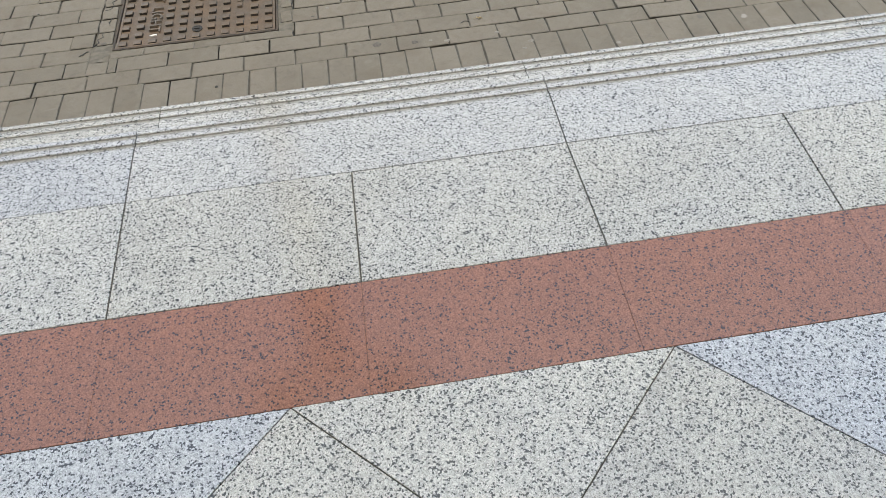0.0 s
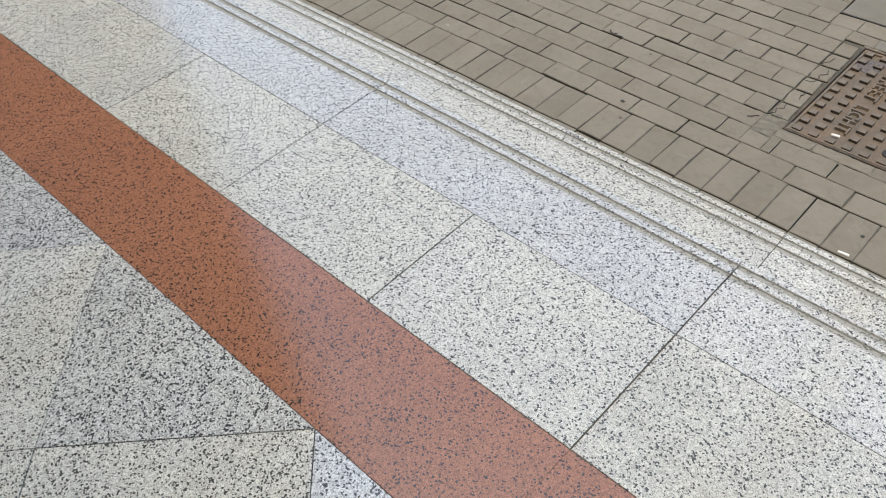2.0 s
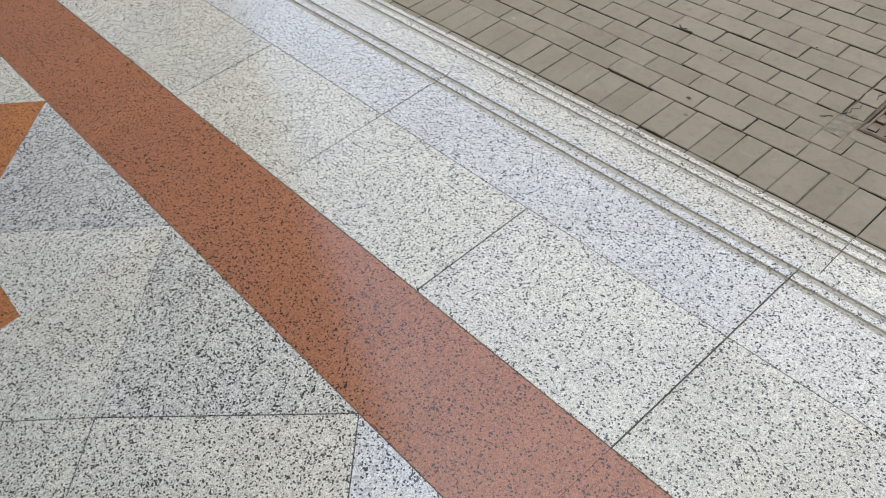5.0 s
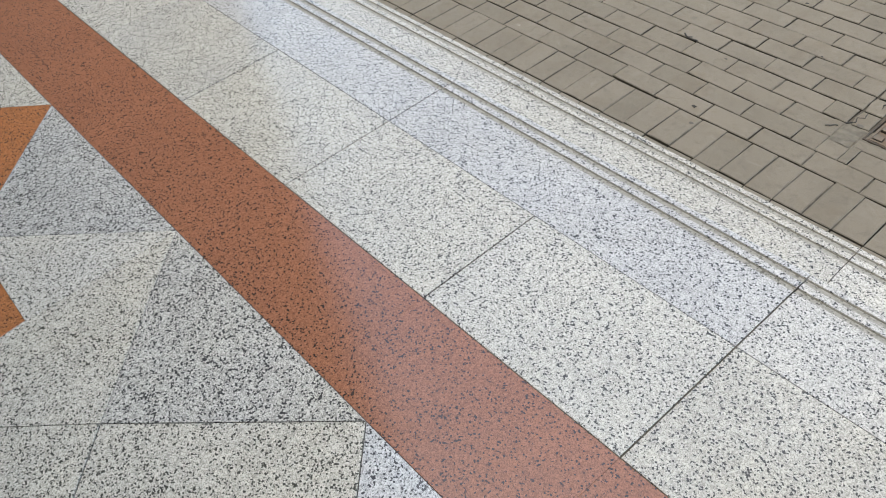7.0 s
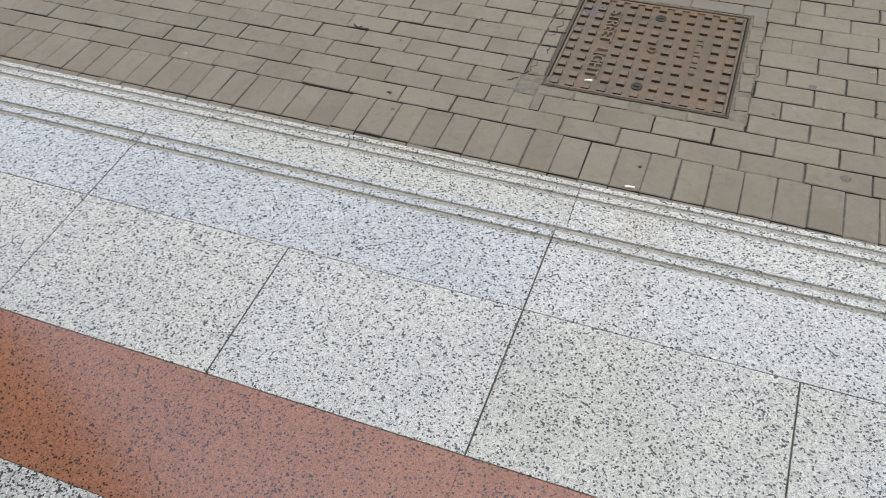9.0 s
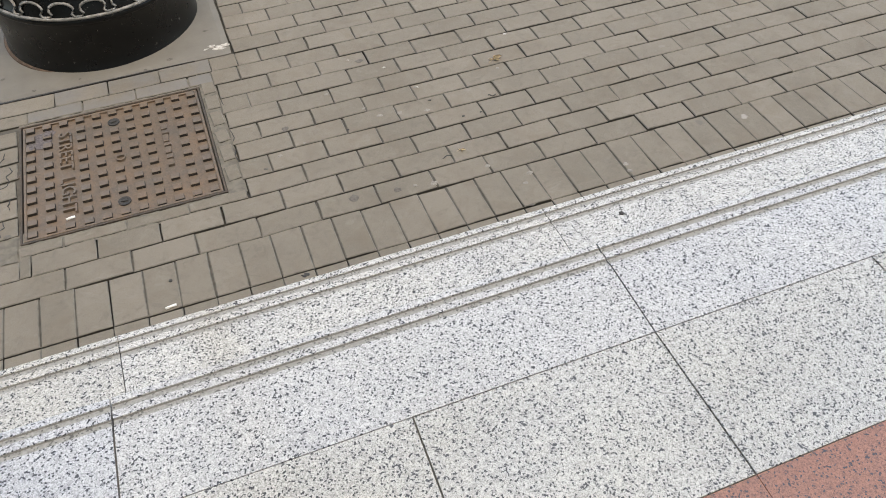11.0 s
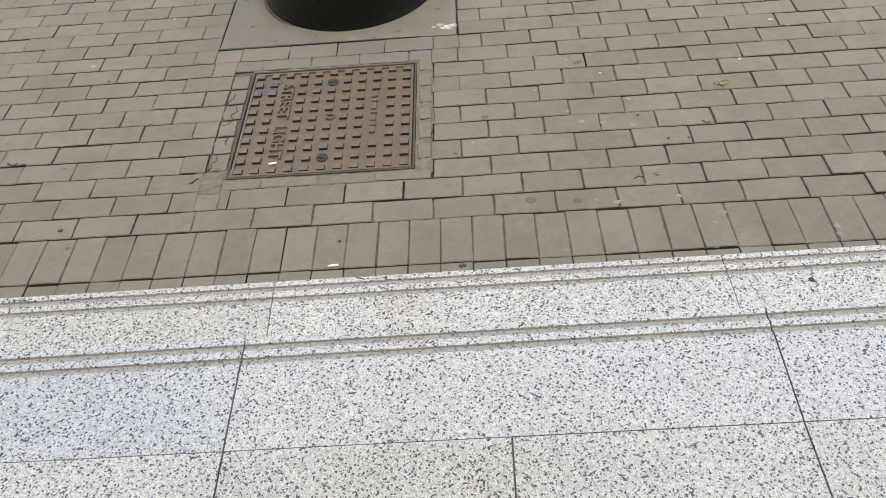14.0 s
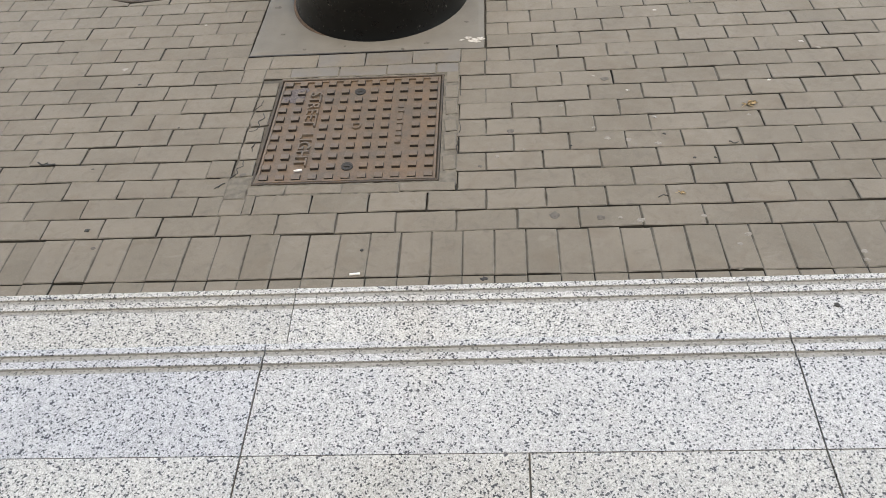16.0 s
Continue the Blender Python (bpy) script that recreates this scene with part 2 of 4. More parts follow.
groove_mat = groove_stone()
groove_shade = grout("groove_shade", (0.19, 0.186, 0.168))
floor_grout = grout("floor_grout", (0.13, 0.125, 0.115))
sand = grout("joint_sand", (0.056, 0.051, 0.042))
fill_mat = grout("packed_sand", (0.095, 0.087, 0.072))
# paler colour for block chamfers, painting in the light their edges catch
edge_mat = grout("lit_block_edge", (0.195, 0.180, 0.152))
mortar_mat = grout("mortar", (0.168, 0.152, 0.125))
dirt_mat = grout("joint_dirt", (0.105, 0.095, 0.078))
block_mat = paver()
filmed_mat = paver("filmed_block", 0.6)
concrete_mat = concrete()
stud_iron = iron("worn_iron", (0.125, 0.104, 0.084), (0.165, 0.117, 0.079), 0.45, 0.5)
cover_iron = iron("rusty_cast_iron", (0.115, 0.095, 0.076), (0.165, 0.113, 0.074), 0.5)
frame_iron = iron("frame_iron", (0.055, 0.048, 0.041), (0.10, 0.072, 0.05), 0.3, 0.8)
round_iron = iron("grey_green_iron", (0.085, 0.086, 0.074), (0.12, 0.112, 0.094), 0.4)
stud_shade = iron("shaded_iron", (0.018, 0.015, 0.013), (0.035, 0.025, 0.018), 0.3, 0.9)
paint = black_paint()
foot_rust = iron("rusty_foot", (0.05, 0.034, 0.024), (0.15, 0.088, 0.05), 0.6, 0.8)
worn_paint = plain("worn_grey_paint", (0.09, 0.09, 0.083), (0.27, 0.26, 0.245), 45, 0.5)
frosted = plain("frosted_lantern_glass", (0.36, 0.36, 0.34), (0.44, 0.44, 0.42), 12, 0.4)
wall_mat = plain("render_wall", (0.60, 0.57, 0.51), (0.68, 0.65, 0.59), 3)
wing_mat = plain("wing_wall", (0.16, 0.15, 0.13), (0.21, 0.19, 0.165), 3)
leaf_mat = plain("dry_leaf", (0.36, 0.26, 0.14), (0.62, 0.51, 0.34), 60)
paper_mat = plain("filter_paper", (0.72, 0.70, 0.66), (0.82, 0.81, 0.78), 200)
soot_mat = plain("soot", (0.02, 0.019, 0.018), (0.05, 0.048, 0.045), 200)
chalk_mat = plain("white_splash", (0.26, 0.24, 0.21), (0.56, 0.54, 0.50), 70)
dark_gum = plain("dark_gum", (0.075, 0.067, 0.055), (0.13, 0.118, 0.10), 90)
gum_mat = plain("old_gum", (0.155, 0.143, 0.12), (0.27, 0.25, 0.22), 140)
violet_mat = plain("grey_paint", (0.055, 0.046, 0.048), (0.15, 0.132, 0.130), 110)

# ---- building blocks ----


def put(name, verts, faces, material, parent=None, label="", m=None):
    mesh = bpy.data.meshes.new(name)
    mesh.from_pydata([tuple(v) for v in verts], [], faces)
    mesh.materials.append(material)
    mesh.update()
    return hang(name, mesh, parent, label, m)


def hang(name, mesh, parent=None, label="", m=None):
    ob = new(name, mesh)
    if parent:
        ob.parent = parent
    if m is not None:
        ob.matrix_basis = m
    if label:
        ob["label"] = label
    return ob


def part(name, bm, material, parent=None, label="", m=None, smooth=False):
    mesh = bpy.data.meshes.new(name)
    bmesh.ops.recalc_face_normals(bm, faces=bm.faces)
    if smooth:
        for f in bm.faces:
            f.smooth = True
    bm.to_mesh(mesh)
    bm.free()
    mesh.materials.append(material)
    return hang(name, mesh, parent, label, m)


def prism(poly, top, deep, c):
    """A flat piece with a chamfered upper edge, from a convex outline (counter-clockwise)."""
    k = len(poly)
    inner = []
    for i in range(k):
        a, b, d = Vector(poly[i - 1]), Vector(poly[i]), Vector(poly[(i + 1) % k])
        e, f = (b - a).normalized(), (d - b).normalized()
        n = Vector((-e.y - f.y, e.x + f.x))
        n = n / max(n.length_squared, 1e-6) * 2
        inner.append((b.x + n.x * c, b.y + n.y * c))
    verts = [(x, y, top - deep) for x, y in poly] + [(x, y, top - c) for x, y in poly] + [(x, y, top) for x, y in inner]
    faces = [tuple(range(2 * k, 3 * k)), tuple(range(k - 1, -1, -1))]
    for lo in (0, k):
        for i in range(k):
            j = (i + 1) % k
            faces.append((lo + i, lo + j, lo + k + j, lo + k + i))
    return verts, faces


def box(bm, x0, x1, y0, y1, z0, z1, bevel=0.0):
    got = bmesh.ops.create_cube(bm, size=1.0, matrix=Matrix.Translation(((x0 + x1) / 2, (y0 + y1) / 2, (z0 + z1) / 2)) @ Matrix.Diagonal((x1 - x0, y1 - y0, z1 - z0, 1)))
    if bevel:
        edges = list({e for v in got["verts"] for e in v.link_edges})
        bmesh.ops.bevel(bm, geom=edges, offset=bevel, segments=2, affect="EDGES", profile=0.6)


def lathe(bm, profile, sides=64, cap=True):
    rings = []
    for r, z in profile:
        rings.append([bm.verts.new((r * math.cos(2 * math.pi * i / sides), r * math.sin(2 * math.pi * i / sides), z)) for i in range(sides)])
    for a, b in zip(rings, rings[1:]):
        for i in range(sides):
            j = (i + 1) % sides
            bm.faces.new((a[i], a[j], b[j], b[i]))
    if cap:
        bm.faces.new(rings[-1])
        bm.faces.new(rings[0][::-1])


def tube(bm, points, radius, sides=6):
    rings = []
    for i, p in enumerate(points):
        a, b = Vector(points[max(i - 1, 0)]), Vector(points[min(i + 1, len(points) - 1)])
        d = (b - a).normalized()
        s = d.cross(Vector((0, 0, 1)) if abs(d.z) < 0.9 else Vector((1, 0, 0))).normalized()
        u = s.cross(d)
        rings.append([bm.verts.new(Vector(p) + radius * (s * math.cos(2 * math.pi * k / sides) + u * math.sin(2 * math.pi * k / sides))) for k in range(sides)])
    for a, b in zip(rings, rings[1:]):
        for k in range(sides):
            bm.faces.new((a[k], a[(k + 1) % sides], b[(k + 1) % sides], b[k]))
    bm.faces.new(rings[0][::-1])
    bm.faces.new(rings[-1])


def cut(poly, nx, ny, d):
    """The side of a convex outline where nx*x + ny*y <= d."""
    out = []
    for i, p in enumerate(poly):
        q = poly[(i + 1) % len(poly)]
        a, b = nx * p[0] + ny * p[1] - d, nx * q[0] + ny * q[1] - d
        if a <= 0:
            out.append(p)
        if a * b < 0:
            t = a / (a - b)
            out.append((p[0] + t * (q[0] - p[0]), p[1] + t * (q[1] - p[1])))
    return out


def area(poly):
    return 0.5 * abs(sum(p[0] * q[1] - q[0] * p[1] for p, q in zip(poly, poly[1:] + poly[:1])))


rng = random.Random(7)

# ---- the landing: slabs on a bed of grout, edge of the top step ----
LAND, LOW = 0.0, -0.155
X0, X1, BACK = -7.2, 7.2, -4.6


def edge(x):
    """The outer edge of the landing, which runs a little askew to its joints."""
    return 0.288 + 0.0085 * x


def low_edge(x):
    return 0.584 + 0.008 * x


bm = bmesh.new()
box(bm, X0, X1, BACK, 0.20, -0.36, -0.007)
floor = tagged(part("floor", bm, floor_grout), "polished granite landing in white, red and patterned slabs", "floor", kind="structure")


def slab(name, poly, material, parent, gap=0.0012, deep=0.006, chamfer=0.0010, label=""):
    k = len(poly)
    cx, cy = sum(p[0] for p in poly) / k, sum(p[1] for p in poly) / k
    shrunk = []
    for i in range(k):
        a, b, d = Vector(poly[i - 1]), Vector(poly[i]), Vector(poly[(i + 1) % k])
        e, f = (b - a).normalized(), (d - b).normalized()
        n = Vector((-e.y - f.y, e.x + f.x))
        n = n / max(n.length_squared, 1e-6) * 2
        shrunk.append((b.x + n.x * gap - cx, b.y + n.y * gap - cy))
    v, f = prism(shrunk, 0.0, deep, chamfer)
    lift = rng.uniform(-0.0006, 0.0006)
    return put(name, v, f, material, parent, label, pose(cx, cy, LAND + lift, rng.uniform(-0.04, 0.04), rng.uniform(-0.04, 0.04), 0))


def nosing(name, x0, x1, y0, far, top, thick, parent, gap=0.0020, skew=0.0, stone=None):
    """An edge slab with a rounded nose and two sawn grip grooves, each lined with rough stone."""
    sides = []
    for x in (x0 + gap, x1 - gap):
        e = far(x)
        g = [(y0, top - thick), (y0, top)]
        for back in (0.074, 0.037):
            a, b = e - back, e - back + 0.018
            g += [(a, top), (a + 0.001, top - 0.005), (b - 0.001, top - 0.005), (b, top)]
        g += [(e - 0.005, top), (e - 0.0015, top - 0.0015), (e, top - 0.005), (e, top - thick)]
        sides.append([(x + skew * (y - y0), y, z) for y, z in g])
    k = len(sides[0])
    faces = [(i, (i + 1) % k, k + (i + 1) % k, k + i) for i in range(k)] + [tuple(range(k - 1, -1, -1)), tuple(range(k, 2 * k))]
    ob = put(name, sides[0] + sides[1], faces, stone or edge_stone, parent)
    for back in (0.074, 0.037):
        v = []
        for x in (x0 + gap, x1 - gap):
            a = far(x) - back + 0.0008
            w = x + skew * (a + 0.008 - y0)
            v += [(w, a, top - 0.0048), (w, a + 0.0164, top - 0.0048), (w, a + 0.0164, top - 0.0040), (w, a, top - 0.0040)]
        put("grip_groove", v, [(0, 1, 2, 3), (7, 6, 5, 4), (0, 4, 5, 1), (1, 5, 6, 2), (2, 6, 7, 3), (3, 7, 4, 0)], groove_mat, ob, "grey rough grip groove")
        # dark strip painting in the shade on the groove's outer wall
        v = []
        for x in (x0 + gap, x1 - gap):
            a = far(x) - back + 0.0147
            w = x + skew * (a - y0)
            v += [(w, a, top - 0.0040), (w, a + 0.0024, top - 0.0040), (w, a + 0.0024, top - 0.0024), (w, a + 0.0010, top - 0.0030)]
        put("grime_line", v, [(0, 1, 2, 3), (7, 6, 5, 4), (0, 4, 5, 1), (1, 5, 6, 2), (2, 6, 7, 3), (3, 7, 4, 0)], groove_shade, ob, "dark strip for the shade of the groove wall")
    return ob


def joint(k):
    """Joints across the white border; past the third slab they were cut wider."""
    return 0.602 * k + (0.034 if k > 2 else 0.0)


for k in range(-6, 6):
    nosing("edge_slab", 1.204 * k, 1.204 * (k + 1), 0.0012, edge, LAND, 0.05, floor, skew=0.03)
for k in range(-12, 12):
    a, b = joint(k), joint(k + 1)
    c, d = a - (0.0 if k == 2 else 0.012), b - (0.0 if k == 1 else 0.012)
    slab("floor_slab", [(c, -0.381), (d, -0.381), (b, 0.0016), (a, 0.0016)], white_stone, floor, 0.0019)
    slab("red_slab", [(c - 0.011, -0.690), (d - 0.011, -0.690), (d, -0.381), (c, -0.381)], red_stone, floor, 0.00028, 0.006, 0.0004, label="red-brown granite border slab")

# slabs laid at 45 degrees; d is half a slab's diagonal
D, APEX, TOP = 0.4290, 0.406, -0.690


def corner(i, j):
    """A corner of the diagonal paving; it drifts a little past the orange star."""
    x = {-3: -0.887, -4: -1.2985, -5: -1.738, -6: -2.168}.get(i, APEX + D * i if i > -3 else -2.168 + 0.434 * (i + 6))
    return x, TOP - D * j


for i in range(-18, 18):
    for j in range(0, 11):
        if (i + j) % 2 == 0:
            continue
        north, south, east, west = corner(i, j - 1), corner(i, j + 1), corner(i + 1, j), corner(i - 1, j)
        if west[0] < X0 - D or east[0] > X1 + D:
            continue
        if j == 0:
            if X0 < west[0] and east[0] < X1:
                slab("corner_slab", [west, south, east], {1: cream_stone, -1: blue_stone, 3: blue_stone}.get(i, cream_stone if i < -6 else grey_stone), floor, 0.0010)
            continue
        whole = cut(cut(cut([south, east, north, west], 0, -1, -BACK), 1, 0, X1), -1, 0, -X0)
        if len(whole) < 3 or area(whole) < 0.002:
            continue
        if j == 1 and i == -6:
            slab("orange_slab", whole, orange_stone, floor, 0.0006, label="orange granite slab")
        elif j == 1 and i == -4:
            mid = (-1.318, -1.127)
            slab("cut_slab", [mid, south, east, north], cream_stone, floor, 0.0010)
            slab("cut_slab", [west, mid, north], cream_stone, floor, 0.0003)
            slab("orange_slab", [west, south, mid], orange_stone, floor, 0.0004, label="orange granite triangle")
        else:
            slab("floor_slab", whole, cream_stone if (j % 2 or i % 4 == 1) else grey_stone, floor, 0.0014)

# the step below the landing
bm = bmesh.new()
box(bm, X0, X1, 0.10, 0.55, -0.60, -0.222)
step = tagged(part("step", bm, floor_grout), "white granite step with two grip grooves along its nose", "step", kind="structure")
for k in range(-6, 6):
    a, b = (1.2 * q + 0.011 + (0.013 * q if q > 0 else 0.0) for q in (k, k + 1))
    nosing("tread_slab", a, b, 0.215, low_edge, LOW, 0.05, step, 0.0011, stone=white_stone)
    for name, far, top, low, ob in (("riser_slab", edge, -0.0505, LOW + 0.0005, floor), ("riser_slab", low_edge, LOW - 0.0505, -0.40, step)):
        v = []
        for x in (a + 0.001, b - 0.001):
            e = far(x) - 0.012
            v += [(x, e - 0.03, low), (x, e, low), (x, e, top), (x, e - 0.03, top)]
        put(name, v, [(0, 1, 2, 3), (7, 6, 5, 4), (0, 4, 5, 1), (1, 5, 6, 2), (2, 6, 7, 3), (3, 7, 4, 0)], white_stone, ob)

# ---- the pavement: it falls away from the step ----
def ground(x, y):
    """The street falls away from the steps and climbs along them towards the east."""
    return -0.3247 - 0.0305 * (y - 0.9499) + 0.02195 * (x - 0.0727)


ASKEW = radians(-1.116)
along = Vector((math.cos(ASKEW), math.sin(ASKEW), 0.0))
along.z = -0.0305 * along.y + 0.02195 * along.x
along.normalize()
upright = Vector((-0.02195, 0.0305, 1.0)).normalized()
across = upright.cross(along)
PAVE = Matrix((along, across, upright)).transposed().to_4x4()
PAVE.translation = (0.0727, 0.9499, -0.3247)
COVER = (-0.3465, 0.3055, 0.2495, 0.887)
PAD = (-0.518, 0.467, 1.073, 2.05)
PATCH = (-0.4265, -0.3545, 0.1795, 0.2895)
ROUND, ROUND_R = (-1.152, 1.975), 0.385

verts, faces = [], []
lines = ((-0.55, 0.0), (4.6, 0.0), (9.0, 0.18), (400.0, 0.18))
for u in (-400.0, -8.0, 8.0, 400.0):
    for v, z in lines:
        w = PAVE @ Vector((u, v, -0.020))
        verts.append((w.x, w.y, w.z + z) if abs(u) < 9 and v < 5 else (0.07 + u, 0.95 + v, ground(0.07 + max(-8.0, min(u, 8.0)), 0.95 + min(v, 4.6)) - 0.020))
for i in range(3):
    for j in range(3):
        a = 4 * i + j
        faces.append((a, a + 4, a + 5, a + 1))
pavement = tagged(put("pavement", verts, faces, sand), "grey-brown concrete block paving with sanded joints", "pavement", kind="structure")

# block shapes: a few worn variants, centred on their middle
STEP, PITCH = 0.0981, 0.0970
LONG, WIDE = 2 * STEP - 0.0050, PITCH - 0.0054


def worn(l, w):
    j = lambda: rng.uniform(-0.0014, 0.0014)
    x, y = l / 2, w / 2
    return [(-x + j(), -y + j()), (j(), -y + j()), (x + j(), -y + j()), (x + j(), j()), (x + j(), y + j()), (j(), y + j()), (-x + j(), y + j()), (-x + j(), j())]


def block_mesh(poly, material=None):
    v, f = prism(poly, 0.0, 0.05, 0.0028)
    mesh = bpy.data.meshes.new("brick")
    mesh.from_pydata(v, [], f)
    mesh.materials.append(material or block_mat)
    mesh.materials.append(edge_mat)
    mesh.materials.append(sand)
    # side walls take the dark sand colour, which paints the joints' shade deeper
    for i in range(len(poly)):
        mesh.polygons[2 + i].material_index = 2
        mesh.polygons[2 + len(poly) + i].material_index = 1
    return mesh


shapes = [block_mesh(worn(LONG + rng.uniform(-0.0008, 0.0012), WIDE + rng.uniform(-0.0008, 0.0006))) for k in range(16)]
heads = [block_mesh(worn(STEP - 0.0031, 0.1880)) for k in range(12)]
bricks, rest_v, rest_f, rest_edge = [], [], [], []


def lay(poly, near, mesh=None, turn=0.0):
    """One block on the sand, in the pavement's own plane."""
    k = len(poly)
    cx, cy = sum(p[0] for p in poly) / k, sum(p[1] for p in poly) / k
    local = pose(cx + rng.uniform(-0.001, 0.001), cy + rng.uniform(-0.0013, 0.0013), rng.uniform(-0.0016, 0.0016), rng.gauss(0, 0.45), rng.gauss(0, 0.3), rng.gauss(0, 0.35))
    flat = [(p[0] - cx, p[1] - cy) for p in poly]
    if near and len(bricks) < 300:
        film = filmed_mat if 0.90 < cy < 1.06 and -0.26 < cx < 0.36 else None
        bricks.append((mesh if mesh and not film else block_mesh(flat, film), PAVE @ local))
        return
    v, f = prism(flat, 0.0, 0.05, 0.0028)
    rest_edge.extend([0] * 2 + [2] * k + [1] * k)
    n, m = len(rest_v), PAVE @ local
    rest_v.extend((m @ Vector(p))[:] for p in v)
    rest_f.extend(tuple(n + i for i in face) for face in f)


def fit_in(u0, u1, v0, v1, near, mesh):
    """A block of a course, sawn where a cover or the lamp's base is in its way."""
    whole = [(u0, v0), (u1, v0), (u1, v1), (u0, v1)]
    pieces = [whole]
    for a, b, c, d, margin in ((*COVER, 0.012), (*PAD, 0.009), (*PATCH, 0.004)):
        c2, b2 = c - margin, b + (0.058 if margin > 0.01 else margin)
        a2, d2 = a - (0.078 if margin > 0.01 else 0.6 * margin), d + margin
        if u1 <= a2 or u0 >= b2 or v1 <= c2 or v0 >= d2:
            continue
        out = []
        for p in pieces:
            out += [cut(p, 1, 0, a2), cut(p, -1, 0, -b2)]
            mid = cut(cut(p, -1, 0, -a2), 1, 0, b2)
            if mid:
                out += [cut(mid, 0, 1, c2), cut(mid, 0, -1, -d2)]
        pieces = [p for p in out if len(p) > 2]
    cx, cy = (u0 + u1) / 2 - ROUND[0], (v0 + v1) / 2 - ROUND[1]
    far = math.hypot(cx, cy)
    if far < ROUND_R + 0.12:
        nx, ny = -cx / far, -cy / far
        pieces = [cut(p, nx, ny, nx * ROUND[0] + ny * ROUND[1] - ROUND_R - 0.006) for p in pieces]
    for p in pieces:
        if len(p) < 3 or area(p) < 0.0004:
            continue
        if p is whole or p == whole:
            lay(p, near, mesh)
            continue
        xs, ys = [q[0] for q in p], [q[1] for q in p]
        if min(max(xs) - min(xs), max(ys) - min(ys)) > 0.010:
            lay([(x + rng.uniform(-0.002, 0.002), y + rng.uniform(-0.002, 0.002)) for x, y in p], near)


for k in range(-80, 72):
    u, w = STEP * k, STEP * (k + 1)
    near = -1.5 < u < 2.0
    lay([(u + 0.0012, -0.1915), (w - 0.0012, -0.1915), (w - 0.0012, -0.002), (u + 0.0012, -0.002)], near, rng.choice(heads))
    lay([(u + 0.0012, -0.342), (w - 0.0012, -0.342), (w - 0.0012, -0.1960), (u + 0.0012, -0.1960)], False)
    if k < -14:
        lay([(u + 0.0012, -0.500), (w - 0.0012, -0.500), (w - 0.0012, -0.3465), (u + 0.0012, -0.3465)], False)
for row in range(0, 47):
    for k in range(-40, 36):
        start = STEP * (2 * k + (row % 2) - 0.235)
        u, w = start + rng.uniform(-0.0008, 0.0008), start + 2 * STEP + rng.uniform(-0.0008, 0.0008)
        v = PITCH * row
        fit_in(u + 0.0012, w - 0.0012, v + 0.0024, v + PITCH - 0.0024, -1.3 < u < 1.85 and row < 13, rng.choice(shapes))

# sand washed into the narrow joints across the courses
fill_v, fill_f = [], []


def fill(u, v0, v1, high=-0.0045):
    if COVER[0] - 0.03 < u < COVER[1] + 0.09 and COVER[2] - 0.06 < v1 and v0 < COVER[3] + 0.05:
        return
    if PAD[0] - 0.02 < u < PAD[1] + 0.02 and PAD[2] - 0.02 < v1 and v0 < PAD[3] + 0.02:
        return
    if math.hypot(u - ROUND[0], (v0 + v1) / 2 - ROUND[1]) < ROUND_R + 0.1 or rng.random() < 0.03:
        return
    n, deep = len(fill_v), rng.uniform(high - 0.003, high)
    half = rng.uniform(0.47, 0.5) * (v1 - v0)
    mid = rng.uniform(v0 + half, v1 - half)
    for u2, v2 in ((u - 0.006, mid - half), (u + 0.006, mid - half), (u + 0.006, mid + half), (u - 0.006, mid + half)):
        fill_v.append((PAVE @ Vector((u2, v2, deep)))[:])
    fill_f.append((n, n + 1, n + 2, n + 3))


for k in range(-80, 72):
    fill(STEP * k, -0.190, -0.003, -0.0030)
for row in range(0, 47):
    for k in range(-40, 36):
        fill(STEP * (2 * k + (row % 2) - 0.235), PITCH * row + 0.004, PITCH * row + PITCH - 0.004)
tagged(put("joint_filling", fill_v, fill_f, fill_mat, pavement), kind="stuff")

# mortar packed round the square cover
a, b, c, d = COVER
bm = bmesh.new()
for u0, u1, v0, v1 in (PATCH, (-0.4645, -0.3245, 0.0785, 0.3035), (b + 0.002, b + 0.063, c - 0.02, d + 0.09), (a - 0.002, b + 0.002, d + 0.002, d + 0.075), (a - 0.005, b + 0.002, c - 0.062, c - 0.002)):
    steps_u, steps_v = max(2, int((u1 - u0) / 0.012)), max(2, int((v1 - v0) / 0.012))
    grid = [[bm.verts.new((u0 + (u1 - u0) * i / steps_u, v0 + (v1 - v0) * j / steps_v, (-0.0015 if u0 == PATCH[0] else -0.0050) + 0.004 * noise.noise((31 * u0 + 0.5 * i, 17 * v0 + 0.5 * j, 3)))) for j in range(steps_v + 1)] for i in range(steps_u + 1)]
    for i in range(steps_u):
        for j in range(steps_v):
            bm.faces.new((grid[i][j], grid[i + 1][j], grid[i + 1][j + 1], grid[i][j + 1]))
part("mortar_border", bm, mortar_mat, pavement, "rough grey mortar round the cover", PAVE)
# broken bits of block set in that mortar
for u0, v0, w, h in ((b + 0.008, 0.30, 0.05, 0.082), (b + 0.010, 0.41, 0.047, 0.085), (b + 0.008, 0.52, 0.05, 0.07), (b + 0.009, 0.62, 0.048, 0.088), (b + 0.009, 0.73, 0.05, 0.08), (b + 0.009, 0.83, 0.05, 0.085)):
    lay([(u0 + rng.uniform(0, 0.008), v0), (u0 + w, v0 + rng.uniform(0, 0.008)), (u0 + w - rng.uniform(0, 0.008), v0 + h), (u0, v0 + h - rng.uniform(0, 0.012))], True)

